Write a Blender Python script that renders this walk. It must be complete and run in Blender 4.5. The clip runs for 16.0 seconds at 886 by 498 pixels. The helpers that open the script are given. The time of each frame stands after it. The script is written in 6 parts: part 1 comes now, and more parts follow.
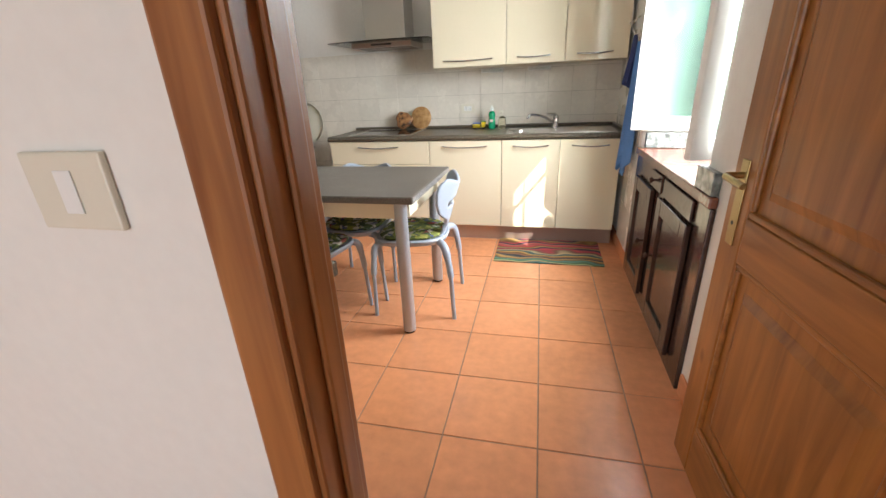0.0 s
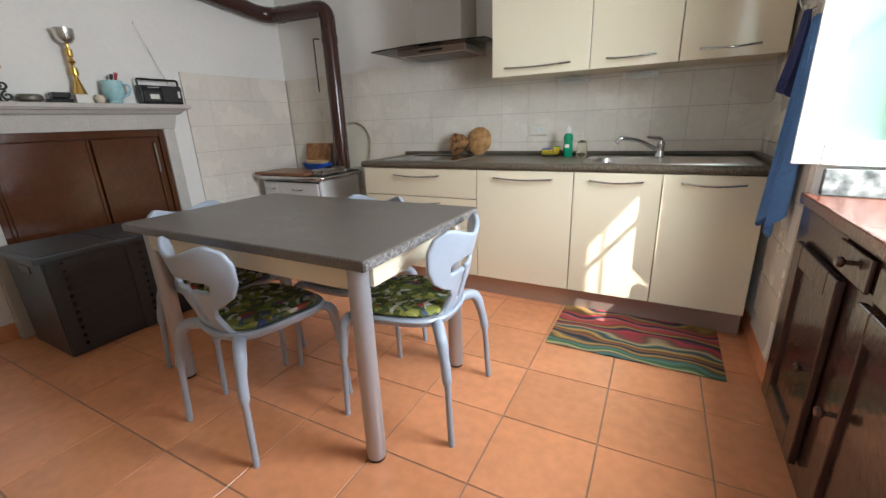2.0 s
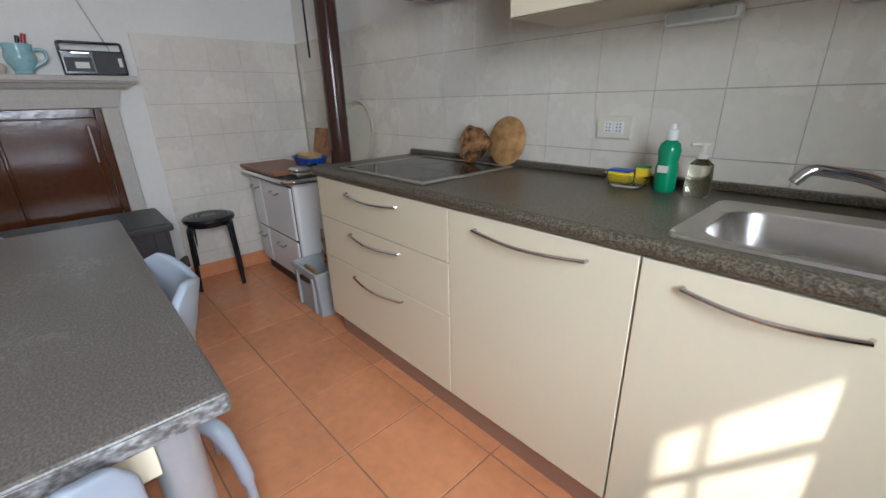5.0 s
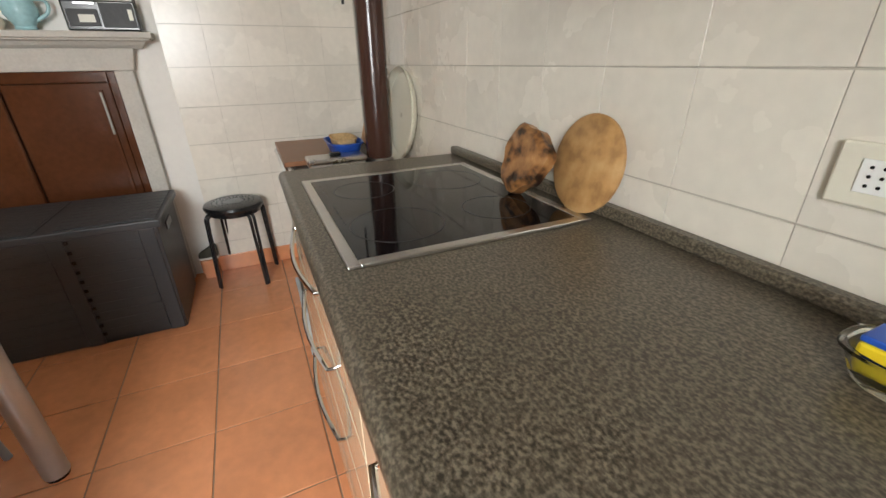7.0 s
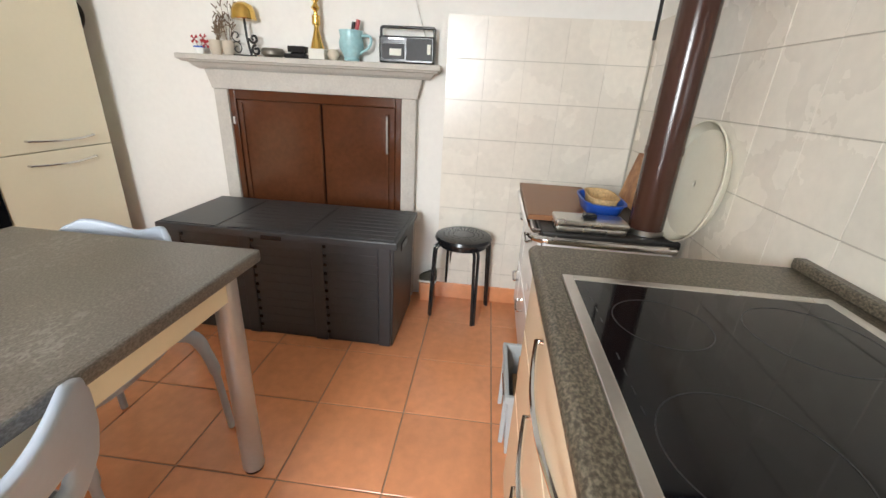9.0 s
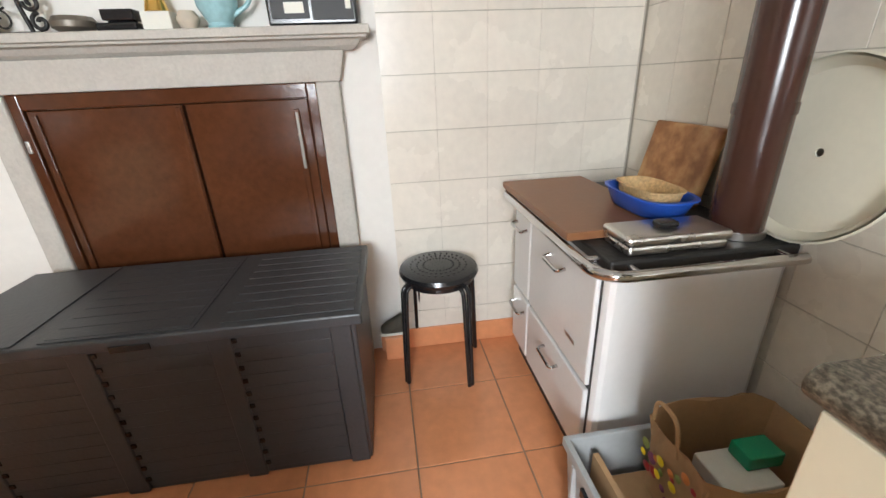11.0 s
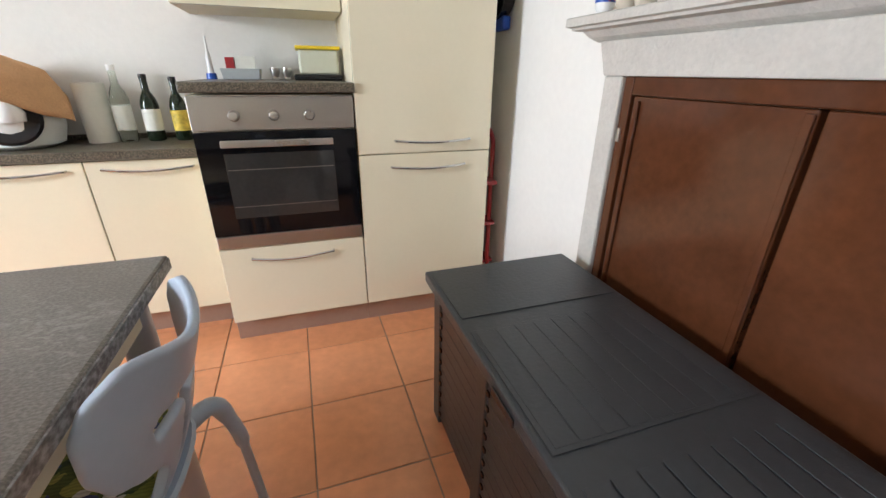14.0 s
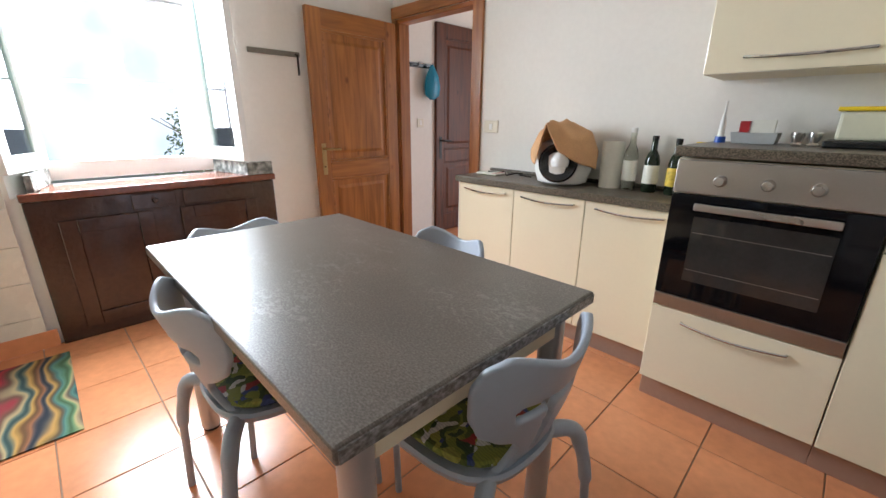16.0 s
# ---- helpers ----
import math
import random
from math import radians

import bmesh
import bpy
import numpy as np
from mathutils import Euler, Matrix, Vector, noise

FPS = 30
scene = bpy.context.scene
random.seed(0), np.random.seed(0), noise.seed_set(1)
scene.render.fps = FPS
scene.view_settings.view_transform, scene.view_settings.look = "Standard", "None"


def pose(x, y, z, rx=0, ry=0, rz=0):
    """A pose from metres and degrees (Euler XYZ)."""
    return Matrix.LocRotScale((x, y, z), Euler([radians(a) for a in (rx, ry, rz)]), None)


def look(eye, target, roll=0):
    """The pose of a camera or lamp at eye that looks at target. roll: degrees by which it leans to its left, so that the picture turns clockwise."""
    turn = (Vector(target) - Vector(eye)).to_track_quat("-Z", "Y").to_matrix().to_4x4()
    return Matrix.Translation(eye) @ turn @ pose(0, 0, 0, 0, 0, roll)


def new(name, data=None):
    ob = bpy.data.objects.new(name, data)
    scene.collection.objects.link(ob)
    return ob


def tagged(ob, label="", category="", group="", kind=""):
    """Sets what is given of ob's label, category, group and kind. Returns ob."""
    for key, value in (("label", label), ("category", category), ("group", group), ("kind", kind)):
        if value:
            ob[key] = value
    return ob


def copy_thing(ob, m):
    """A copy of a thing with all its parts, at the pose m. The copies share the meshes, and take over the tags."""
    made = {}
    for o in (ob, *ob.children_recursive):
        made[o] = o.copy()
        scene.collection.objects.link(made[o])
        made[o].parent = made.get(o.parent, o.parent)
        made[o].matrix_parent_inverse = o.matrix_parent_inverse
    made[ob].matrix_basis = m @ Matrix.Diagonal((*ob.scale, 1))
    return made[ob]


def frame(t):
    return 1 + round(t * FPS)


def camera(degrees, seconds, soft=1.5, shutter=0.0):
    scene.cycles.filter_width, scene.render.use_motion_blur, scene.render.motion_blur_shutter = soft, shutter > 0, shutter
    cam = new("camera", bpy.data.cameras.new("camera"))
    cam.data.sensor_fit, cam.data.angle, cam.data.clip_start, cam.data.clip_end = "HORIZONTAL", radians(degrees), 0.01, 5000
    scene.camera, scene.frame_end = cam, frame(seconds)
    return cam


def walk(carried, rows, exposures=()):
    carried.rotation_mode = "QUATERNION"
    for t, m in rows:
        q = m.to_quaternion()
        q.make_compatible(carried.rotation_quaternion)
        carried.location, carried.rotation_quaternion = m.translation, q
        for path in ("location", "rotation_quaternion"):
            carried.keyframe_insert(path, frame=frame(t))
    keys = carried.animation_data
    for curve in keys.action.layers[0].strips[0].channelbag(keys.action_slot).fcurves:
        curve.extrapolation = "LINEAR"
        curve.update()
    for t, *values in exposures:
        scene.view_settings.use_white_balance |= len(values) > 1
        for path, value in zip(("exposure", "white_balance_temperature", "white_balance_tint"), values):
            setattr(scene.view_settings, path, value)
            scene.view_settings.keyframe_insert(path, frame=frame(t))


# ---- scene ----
cam = camera(95.3, 16.0)
PATH = [
    (0, (-0.279, 1.222, 1.242), (-0.739, 3.023, 0.503), -2.6),
    (0.5, (-0.262, 1.438, 1.177), (-0.619, 3.307, 0.563), -2.7),
    (1, (-0.176, 1.664, 1.145), (-0.755, 3.49, 0.57), -2.1),
    (1.5, (-0.153, 1.925, 1.13), (-0.932, 3.672, 0.545), -1.8),
    (2, (-0.157, 2.141, 1.138), (-1.077, 3.812, 0.539), -2.2),
    (2.5, (-0.149, 2.358, 1.144), (-1.083, 4.031, 0.569), -2.4),
    (3, (-0.163, 2.578, 1.157), (-1.033, 4.286, 0.586), -2.8),
    (3.5, (-0.236, 2.846, 1.15), (-1.076, 4.57, 0.583), -2.8),
    (4, (-0.245, 3.138, 1.145), (-1.223, 4.774, 0.542), -2.9),
    (4.5, (-0.252, 3.391, 1.158), (-1.436, 4.871, 0.522), -2.1),
    (5, (-0.296, 3.657, 1.164), (-1.683, 4.919, 0.471), -1.4),
    (7.5, (-0.891, 4.522, 1.191), (-2.609, 5.101, 0.346), 0.2),
    (8, (-0.966, 4.551, 1.182), (-2.759, 4.863, 0.352), 1.6),
    (8.5, (-1.034, 4.487, 1.188), (-2.874, 4.488, 0.405), 3.0),
    (9, (-1.166, 4.37, 1.23), (-3.014, 4.182, 0.489), 3.1),
    (9.5, (-1.34, 4.293, 1.238), (-3.197, 4.129, 0.513), 1.7),
    (12, (-2.068, 4.057, 1.104), (-3.86, 4.442, 0.304), -3.3),
    (12.5, (-2.148, 4.125, 1.131), (-3.978, 3.827, 0.379), -0.4),
    (13, (-2.267, 4.088, 1.163), (-3.856, 3.165, 0.373), 0.8),
    (13.5, (-2.408, 3.987, 1.172), (-3.556, 2.559, 0.368), 0.7),
    (14, (-2.494, 3.955, 1.167), (-3.079, 2.218, 0.368), 0.8),
    (14.5, (-2.571, 3.992, 1.177), (-2.592, 2.145, 0.409), 0.8),
    (15, (-2.581, 3.957, 1.191), (-2.095, 2.16, 0.46), 1.0),
    (15.5, (-2.552, 3.904, 1.184), (-1.588, 2.28, 0.523), 0.9),
    (16, (-2.59, 3.956, 1.218), (-1.236, 2.617, 0.605), 0.4),
]
EXPOSURES = [(0, 1.45, 6350, 10), (0.5, 1.53, 5600, 10), (1.5, 1.1, 6000, 10), (2.5, 1.02, 6150, 10), (3.5, 1.03, 6600, 10), (4, 0.94, 6600, 10), (5, 0.79, 5750, 10), (7.5, 1.6, 6750, 10), (8, 1.77, 6700, 10), (8.5, 1.97, 6500, 10), (9, 1.9, 6450, 10), (12, 1.95, 6250, 10), (13, 1.9, 6450, 10), (13.5, 2.0, 6600, 10), (14, 2.05, 5950, 10), (15, 2.1, 6000, 10), (16, 1.67, 6000, 10)]
walk(cam, [(t, look(eye, target, roll)) for t, eye, target, roll in PATH], EXPOSURES)

# ---- world, sun, exposure ----
SUN = Vector((-1.0, 0.85, -1.25)).normalized()
world = bpy.data.worlds.new("sky")
scene.world = world
world.use_nodes = True
wn = world.node_tree
sky = wn.nodes.new("ShaderNodeTexSky")
sky.sky_type, sky.sun_disc = "NISHITA", False
sky.sun_elevation = math.asin(-SUN.z)
sky.sun_rotation = math.atan2(-SUN.x, -SUN.y)
wn.links.new(sky.outputs[0], wn.nodes["Background"].inputs[0])
wn.nodes["Background"].inputs[1].default_value = 0.1
sun = new("sun", bpy.data.lights.new("sun", "SUN"))
sun.data.energy, sun.data.angle, sun.data.color = 5.0, radians(0.5), (1.0, 0.93, 0.82)
sun.rotation_mode = "QUATERNION"
sun.rotation_quaternion = SUN.to_track_quat("-Z", "Y")
sun.location = (4, 0, 6)
# daylight standing in the window's opening, and an added fill lamp at the hall's end
win_lamp = new("window_daylight", bpy.data.lights.new("window_daylight", "AREA"))
win_lamp.data.shape, win_lamp.data.size, win_lamp.data.size_y = "RECTANGLE", 0.86, 1.1
win_lamp.data.energy, win_lamp.data.color = 41, (0.93, 0.97, 1.0)
win_lamp.matrix_world = look((0.85, 3.5, 1.58), (-1.0, 3.45, 0.25))
hall_lamp = new("hall_fill", bpy.data.lights.new("hall_fill", "AREA"))
hall_lamp.data.shape, hall_lamp.data.size, hall_lamp.data.size_y = "RECTANGLE", 0.9, 1.9
hall_lamp.data.energy, hall_lamp.data.color = 7.5, (0.97, 0.98, 1.0)
hall_lamp.matrix_world = look((-1.0, -0.58, 1.15), (-0.6, 1.5, 1.1))


# ---- materials ----
def material(name, colour, rough=0.5, metal=0.0, vary=0.12, scale=8.0, fine=60.0, bump=0.05, coat=0.0, spec=0.5, per=0.0):
    """A surface with two scales of variation, fine relief, and an optional difference from piece to piece."""
    m = bpy.data.materials.new(name)
    m.use_nodes = True
    nt = m.node_tree
    b = nt.nodes["Principled BSDF"]
    b.inputs["Roughness"].default_value, b.inputs["Metallic"].default_value = rough, metal
    b.inputs["Coat Weight"].default_value, b.inputs["Specular IOR Level"].default_value = coat, spec
    co = nt.nodes.new("ShaderNodeTexCoord")
    geo = nt.nodes.new("ShaderNodeNewGeometry")
    n1, n2 = nt.nodes.new("ShaderNodeTexNoise"), nt.nodes.new("ShaderNodeTexNoise")
    n1.inputs["Scale"].default_value, n1.inputs["Detail"].default_value = scale, 5
    n2.inputs["Scale"].default_value, n2.inputs["Detail"].default_value = fine, 4
    for n in (n1, n2):
        nt.links.new(geo.outputs["Position"], n.inputs["Vector"])
    add = nt.nodes.new("ShaderNodeMath")
    add.operation = "ADD"
    nt.links.new(n1.outputs[0], add.inputs[0])
    nt.links.new(n2.outputs[0], add.inputs[1])
    last = add.outputs[0]
    rng = nt.nodes.new("ShaderNodeMapRange")
    rng.inputs[1].default_value, rng.inputs[2].default_value = 0.5, 1.5
    rng.inputs[3].default_value, rng.inputs[4].default_value = 1 - vary, 1 + vary
    nt.links.new(last, rng.inputs[0])
    hsv = nt.nodes.new("ShaderNodeHueSaturation")
    hsv.inputs["Color"].default_value = (*colour, 1)
    if per:
        info = nt.nodes.new("ShaderNodeObjectInfo")
        r2 = nt.nodes.new("ShaderNodeMapRange")
        r2.inputs[3].default_value, r2.inputs[4].default_value = 1 - per, 1 + per
        nt.links.new(info.outputs["Random"], r2.inputs[0])
        mul = nt.nodes.new("ShaderNodeMath")
        mul.operation = "MULTIPLY"
        nt.links.new(rng.outputs[0], mul.inputs[0])
        nt.links.new(r2.outputs[0], mul.inputs[1])
        nt.links.new(mul.outputs[0], hsv.inputs["Value"])
    else:
        nt.links.new(rng.outputs[0], hsv.inputs["Value"])
    nt.links.new(hsv.outputs[0], b.inputs["Base Color"])
    rr = nt.nodes.new("ShaderNodeMapRange")
    rr.inputs[3].default_value, rr.inputs[4].default_value = max(0.02, rough - 0.035), min(1, rough + 0.035)
    nt.links.new(n1.outputs[0], rr.inputs[0])
    nt.links.new(rr.outputs[0], b.inputs["Roughness"])
    if bump:
        bp = nt.nodes.new("ShaderNodeBump")
        bp.inputs["Strength"].default_value, bp.inputs["Distance"].default_value = bump, 0.01
        nt.links.new(add.outputs[0], bp.inputs["Height"])
        nt.links.new(bp.outputs[0], b.inputs["Normal"])
    return m


def ramp_node(nt, stops, mode="LINEAR"):
    r = nt.nodes.new("ShaderNodeValToRGB")
    r.color_ramp.interpolation = mode
    e = r.color_ramp.elements
    while len(e) < len(stops):
        e.new(0.5)
    for el, (p, c) in zip(e, stops):
        el.position, el.color = p, (*c, 1)
    return r


def tex_base(name, rough):
    m = bpy.data.materials.new(name)
    m.use_nodes = True
    nt = m.node_tree
    b = nt.nodes["Principled BSDF"]
    b.inputs["Roughness"].default_value = rough
    co = nt.nodes.new("ShaderNodeTexCoord")
    mp = nt.nodes.new("ShaderNodeMapping")
    nt.links.new(co.outputs["Object"], mp.inputs[0])
    return m, nt, b, mp


def wood(name, dark, light, axis, rough=0.35, scale=1.0, coat=0.2, knots=True):
    """Grained wood; the grain runs along the given axis."""
    m, nt, b, mp = tex_base(name, rough)
    s = [14 * scale, 14 * scale, 14 * scale]
    s[axis] = 1.1 * scale
    mp.inputs["Scale"].default_value = s
    n = nt.nodes.new("ShaderNodeTexNoise")
    n.inputs["Scale"].default_value, n.inputs["Detail"].default_value, n.inputs["Distortion"].default_value = 2.2, 7, 0.6
    nt.links.new(mp.outputs[0], n.inputs["Vector"])
    r = ramp_node(nt, [(0.28, dark), (0.5, tuple((a + c) / 2 for a, c in zip(dark, light))), (0.72, light)])
    nt.links.new(n.outputs[0], r.inputs[0])
    last = r.outputs[0]
    if knots:
        co = nt.nodes.new("ShaderNodeTexCoord")
        m2 = nt.nodes.new("ShaderNodeMapping")
        k = [9.0, 9.0, 9.0]
        k[axis] = 5.0
        m2.inputs["Scale"].default_value = k
        v = nt.nodes.new("ShaderNodeTexVoronoi")
        v.inputs["Scale"].default_value = 1.0
        nt.links.new(co.outputs["Object"], m2.inputs[0])
        nt.links.new(m2.outputs[0], v.inputs["Vector"])
        kr = ramp_node(nt, [(0.0, (0.28, 0.22, 0.2)), (0.07, (0.42, 0.34, 0.28)), (0.17, (1, 1, 1))])
        nt.links.new(v.outputs["Distance"], kr.inputs[0])
        mx = nt.nodes.new("ShaderNodeMix")
        mx.data_type, mx.blend_type = "RGBA", "MULTIPLY"
        mx.inputs[0].default_value = 0.8
        nt.links.new(last, mx.inputs[6])
        nt.links.new(kr.outputs[0], mx.inputs[7])
        last = mx.outputs[2]
    nt.links.new(last, b.inputs["Base Color"])
    b.inputs["Coat Weight"].default_value, b.inputs["Coat Roughness"].default_value = coat, 0.2
    bp = nt.nodes.new("ShaderNodeBump")
    bp.inputs["Strength"].default_value, bp.inputs["Distance"].default_value = 0.12, 0.004
    nt.links.new(n.outputs[0], bp.inputs["Height"])
    nt.links.new(bp.outputs[0], b.inputs["Normal"])
    return m


def speckled(name, dark, mid, light, rough, size=170.0, bump=0.25, stretch=(1, 1, 1), scuffs=0.0):
    """Laminate with a stone print: fine specks over larger clouds, and pale scuffs where it is worn."""
    m, nt, b, mp = tex_base(name, rough)
    mp.inputs["Scale"].default_value = stretch
    n1, n2 = nt.nodes.new("ShaderNodeTexNoise"), nt.nodes.new("ShaderNodeTexNoise")
    n1.inputs["Scale"].default_value, n1.inputs["Detail"].default_value = size, 3
    n2.inputs["Scale"].default_value, n2.inputs["Detail"].default_value = 7, 4
    for n in (n1, n2):
        nt.links.new(mp.outputs[0], n.inputs["Vector"])
    r = ramp_node(nt, [(0.36, dark), (0.5, mid), (0.68, light)])
    nt.links.new(n1.outputs[0], r.inputs[0])
    mr = nt.nodes.new("ShaderNodeMapRange")
    mr.inputs[3].default_value, mr.inputs[4].default_value = 0.8, 1.2
    nt.links.new(n2.outputs[0], mr.inputs[0])
    h = nt.nodes.new("ShaderNodeHueSaturation")
    nt.links.new(r.outputs[0], h.inputs["Color"])
    nt.links.new(mr.outputs[0], h.inputs["Value"])
    last = h.outputs[0]
    if scuffs:
        s1, s2, pr = nt.nodes.new("ShaderNodeTexNoise"), nt.nodes.new("ShaderNodeTexNoise"), nt.nodes.new("ShaderNodeMath")
        s1.inputs["Scale"].default_value, s1.inputs["Detail"].default_value, s1.inputs["Distortion"].default_value = 55, 6, 1.5
        s2.inputs["Scale"].default_value, s2.inputs["Detail"].default_value = 4.5, 3
        nt.links.new(mp.outputs[0], s1.inputs["Vector"])
        nt.links.new(mp.outputs[0], s2.inputs["Vector"])
        pr.operation = "MULTIPLY"
        nt.links.new(s1.outputs[0], pr.inputs[0])
        nt.links.new(s2.outputs[0], pr.inputs[1])
        sr = nt.nodes.new("ShaderNodeMapRange")
        sr.inputs[1].default_value, sr.inputs[2].default_value, sr.inputs[4].default_value = 0.31, 0.42, scuffs
        nt.links.new(pr.outputs[0], sr.inputs[0])
        sm = nt.nodes.new("ShaderNodeMix")
        sm.data_type = "RGBA"
        sm.inputs[7].default_value = (0.34, 0.32, 0.29, 1)
        nt.links.new(sr.outputs[0], sm.inputs[0])
        nt.links.new(last, sm.inputs[6])
        last = sm.outputs[2]
    nt.links.new(last, b.inputs["Base Color"])
    bp = nt.nodes.new("ShaderNodeBump")
    bp.inputs["Strength"].default_value, bp.inputs["Distance"].default_value = bump, 0.002
    nt.links.new(n1.outputs[0], bp.inputs["Height"])
    nt.links.new(bp.outputs[0], b.inputs["Normal"])
    return m


def floral(name):
    """Printed cotton: leaves, berries and white ground."""
    m, nt, b, mp = tex_base(name, 0.85)
    nz = nt.nodes.new("ShaderNodeTexNoise")
    nz.inputs["Scale"].default_value = 14
    nt.links.new(mp.outputs[0], nz.inputs["Vector"])
    mx = nt.nodes.new("ShaderNodeMix")
    mx.data_type, mx.blend_type = "RGBA", "LINEAR_LIGHT"
    mx.inputs[0].default_value = 0.05
    nt.links.new(mp.outputs[0], mx.inputs[6])
    nt.links.new(nz.outputs["Color"], mx.inputs[7])
    v = nt.nodes.new("ShaderNodeTexVoronoi")
    v.inputs["Scale"].default_value = 36
    nt.links.new(mx.outputs[2], v.inputs["Vector"])
    sp = nt.nodes.new("ShaderNodeSeparateColor")
    nt.links.new(v.outputs["Color"], sp.inputs[0])
    r = ramp_node(nt, [(0.0, (0.09, 0.12, 0.02)), (0.22, (0.24, 0.26, 0.045)), (0.42, (0.66, 0.62, 0.52)), (0.54, (0.045, 0.075, 0.022)),
                       (0.72, (0.36, 0.045, 0.04)), (0.80, (0.06, 0.08, 0.2)), (0.86, (0.36, 0.34, 0.07)), (0.95, (0.7, 0.66, 0.58))], "CONSTANT")
    nt.links.new(sp.outputs[0], r.inputs[0])
    w = nt.nodes.new("ShaderNodeTexWave")
    w.inputs["Scale"].default_value, w.inputs["Distortion"].default_value = 40, 6
    nt.links.new(mp.outputs[0], w.inputs["Vector"])
    m2 = nt.nodes.new("ShaderNodeMix")
    m2.data_type, m2.blend_type = "RGBA", "MULTIPLY"
    m2.inputs[0].default_value = 0.3
    nt.links.new(r.outputs[0], m2.inputs[6])
    nt.links.new(w.outputs[0], m2.inputs[7])
    nt.links.new(m2.outputs[2], b.inputs["Base Color"])
    return m


def rug_print(name):
    """Wavy woven bands in reds, ochre and teal."""
    m, nt, b, mp = tex_base(name, 0.95)
    n = nt.nodes.new("ShaderNodeTexNoise")
    n.inputs["Scale"].default_value, n.inputs["Detail"].default_value = 1.0, 1
    mp2 = nt.nodes.new("ShaderNodeMapping")
    mp2.inputs["Scale"].default_value = (3.2, 5.0, 1)
    nt.links.new(mp.outputs[0], mp2.inputs[0])
    nt.links.new(mp2.outputs[0], n.inputs["Vector"])
    sx = nt.nodes.new("ShaderNodeSeparateXYZ")
    nt.links.new(mp.outputs[0], sx.inputs[0])
    ma = nt.nodes.new("ShaderNodeMath")
    ma.operation = "MULTIPLY_ADD"
    ma.inputs[1].default_value = 0.26
    nt.links.new(n.outputs[0], ma.inputs[0])
    nt.links.new(sx.outputs[1], ma.inputs[2])
    fr = nt.nodes.new("ShaderNodeMath")
    fr.operation = "MULTIPLY_ADD"
    fr.inputs[1].default_value, fr.inputs[2].default_value = 1.75, 0.27
    nt.links.new(ma.outputs[0], fr.inputs[0])
    teal, ochre, red, navy, sand, brown = (0.045, 0.12, 0.12), (0.30, 0.18, 0.05), (0.25, 0.025, 0.04), (0.025, 0.045, 0.07), (0.28, 0.22, 0.13), (0.17, 0.075, 0.035)
    order = [teal, sand, (0.1, 0.22, 0.1), teal, ochre, navy, brown, ochre, teal, sand, red, navy, ochre, red, (0.5, 0.12, 0.1), navy, red, ochre, navy, red]
    r = ramp_node(nt, [(i / len(order), c) for i, c in enumerate(order)], "EASE")
    nt.links.new(fr.outputs[0], r.inputs[0])
    f2 = nt.nodes.new("ShaderNodeTexNoise")
    f2.inputs["Scale"].default_value = 260
    nt.links.new(mp.outputs[0], f2.inputs["Vector"])
    bp = nt.nodes.new("ShaderNodeBump")
    bp.inputs["Strength"].default_value, bp.inputs["Distance"].default_value = 0.5, 0.003
    nt.links.new(f2.outputs[0], bp.inputs["Height"])
    nt.links.new(bp.outputs[0], b.inputs["Normal"])
    # thin contour lines that follow the bands
    ln = nt.nodes.new("ShaderNodeMath")
    ln.operation = "MULTIPLY"
    ln.inputs[1].default_value = 150
    nt.links.new(ma.outputs[0], ln.inputs[0])
    si = nt.nodes.new("ShaderNodeMath")
    si.operation = "SINE"
    nt.links.new(ln.outputs[0], si.inputs[0])
    lr = ramp_node(nt, [(0.0, (0.55, 0.5, 0.5)), (0.45, (0.95, 0.95, 0.95)), (0.8, (1.15, 1.15, 1.1)), (1.0, (1.7, 1.55, 1.3))])
    lm = nt.nodes.new("ShaderNodeMapRange")
    lm.inputs[1].default_value = -1.0
    nt.links.new(si.outputs[0], lm.inputs[0])
    nt.links.new(lm.outputs[0], lr.inputs[0])
    mu = nt.nodes.new("ShaderNodeMix")
    mu.data_type, mu.blend_type = "RGBA", "MULTIPLY"
    mu.inputs[0].default_value = 1.0
    nt.links.new(r.outputs[0], mu.inputs[6])
    nt.links.new(lr.outputs[0], mu.inputs[7])
    nt.links.new(mu.outputs[2], b.inputs["Base Color"])
    return m


def glassy(name, colour=(1, 1, 1), rough=0.0, ior=1.45):
    m = bpy.data.materials.new(name)
    m.use_nodes = True
    b = m.node_tree.nodes["Principled BSDF"]
    b.inputs["Base Color"].default_value = (*colour, 1)
    b.inputs["Transmission Weight"].default_value, b.inputs["Roughness"].default_value, b.inputs["IOR"].default_value = 1, rough, ior
    return m


def pane(name, tint=(0.60, 0.72, 0.68)):
    """Thin glass with a mirror-like gloss; the default green-grey tint imitates reflections."""
    m = bpy.data.materials.new(name)
    m.use_nodes = True
    nt = m.node_tree
    nt.nodes.remove(nt.nodes["Principled BSDF"])
    t, g, mx, f = (nt.nodes.new(k) for k in ("ShaderNodeBsdfTransparent", "ShaderNodeBsdfGlossy", "ShaderNodeMixShader", "ShaderNodeFresnel"))
    t.inputs[0].default_value = (*tint, 1)
    g.inputs["Roughness"].default_value = 0.03
    f.inputs[0].default_value = 1.5
    nt.links.new(f.outputs[0], mx.inputs[0])
    nt.links.new(t.outputs[0], mx.inputs[1])
    nt.links.new(g.outputs[0], mx.inputs[2])
    nt.links.new(mx.outputs[0], nt.nodes["Material Output"].inputs[0])
    return m


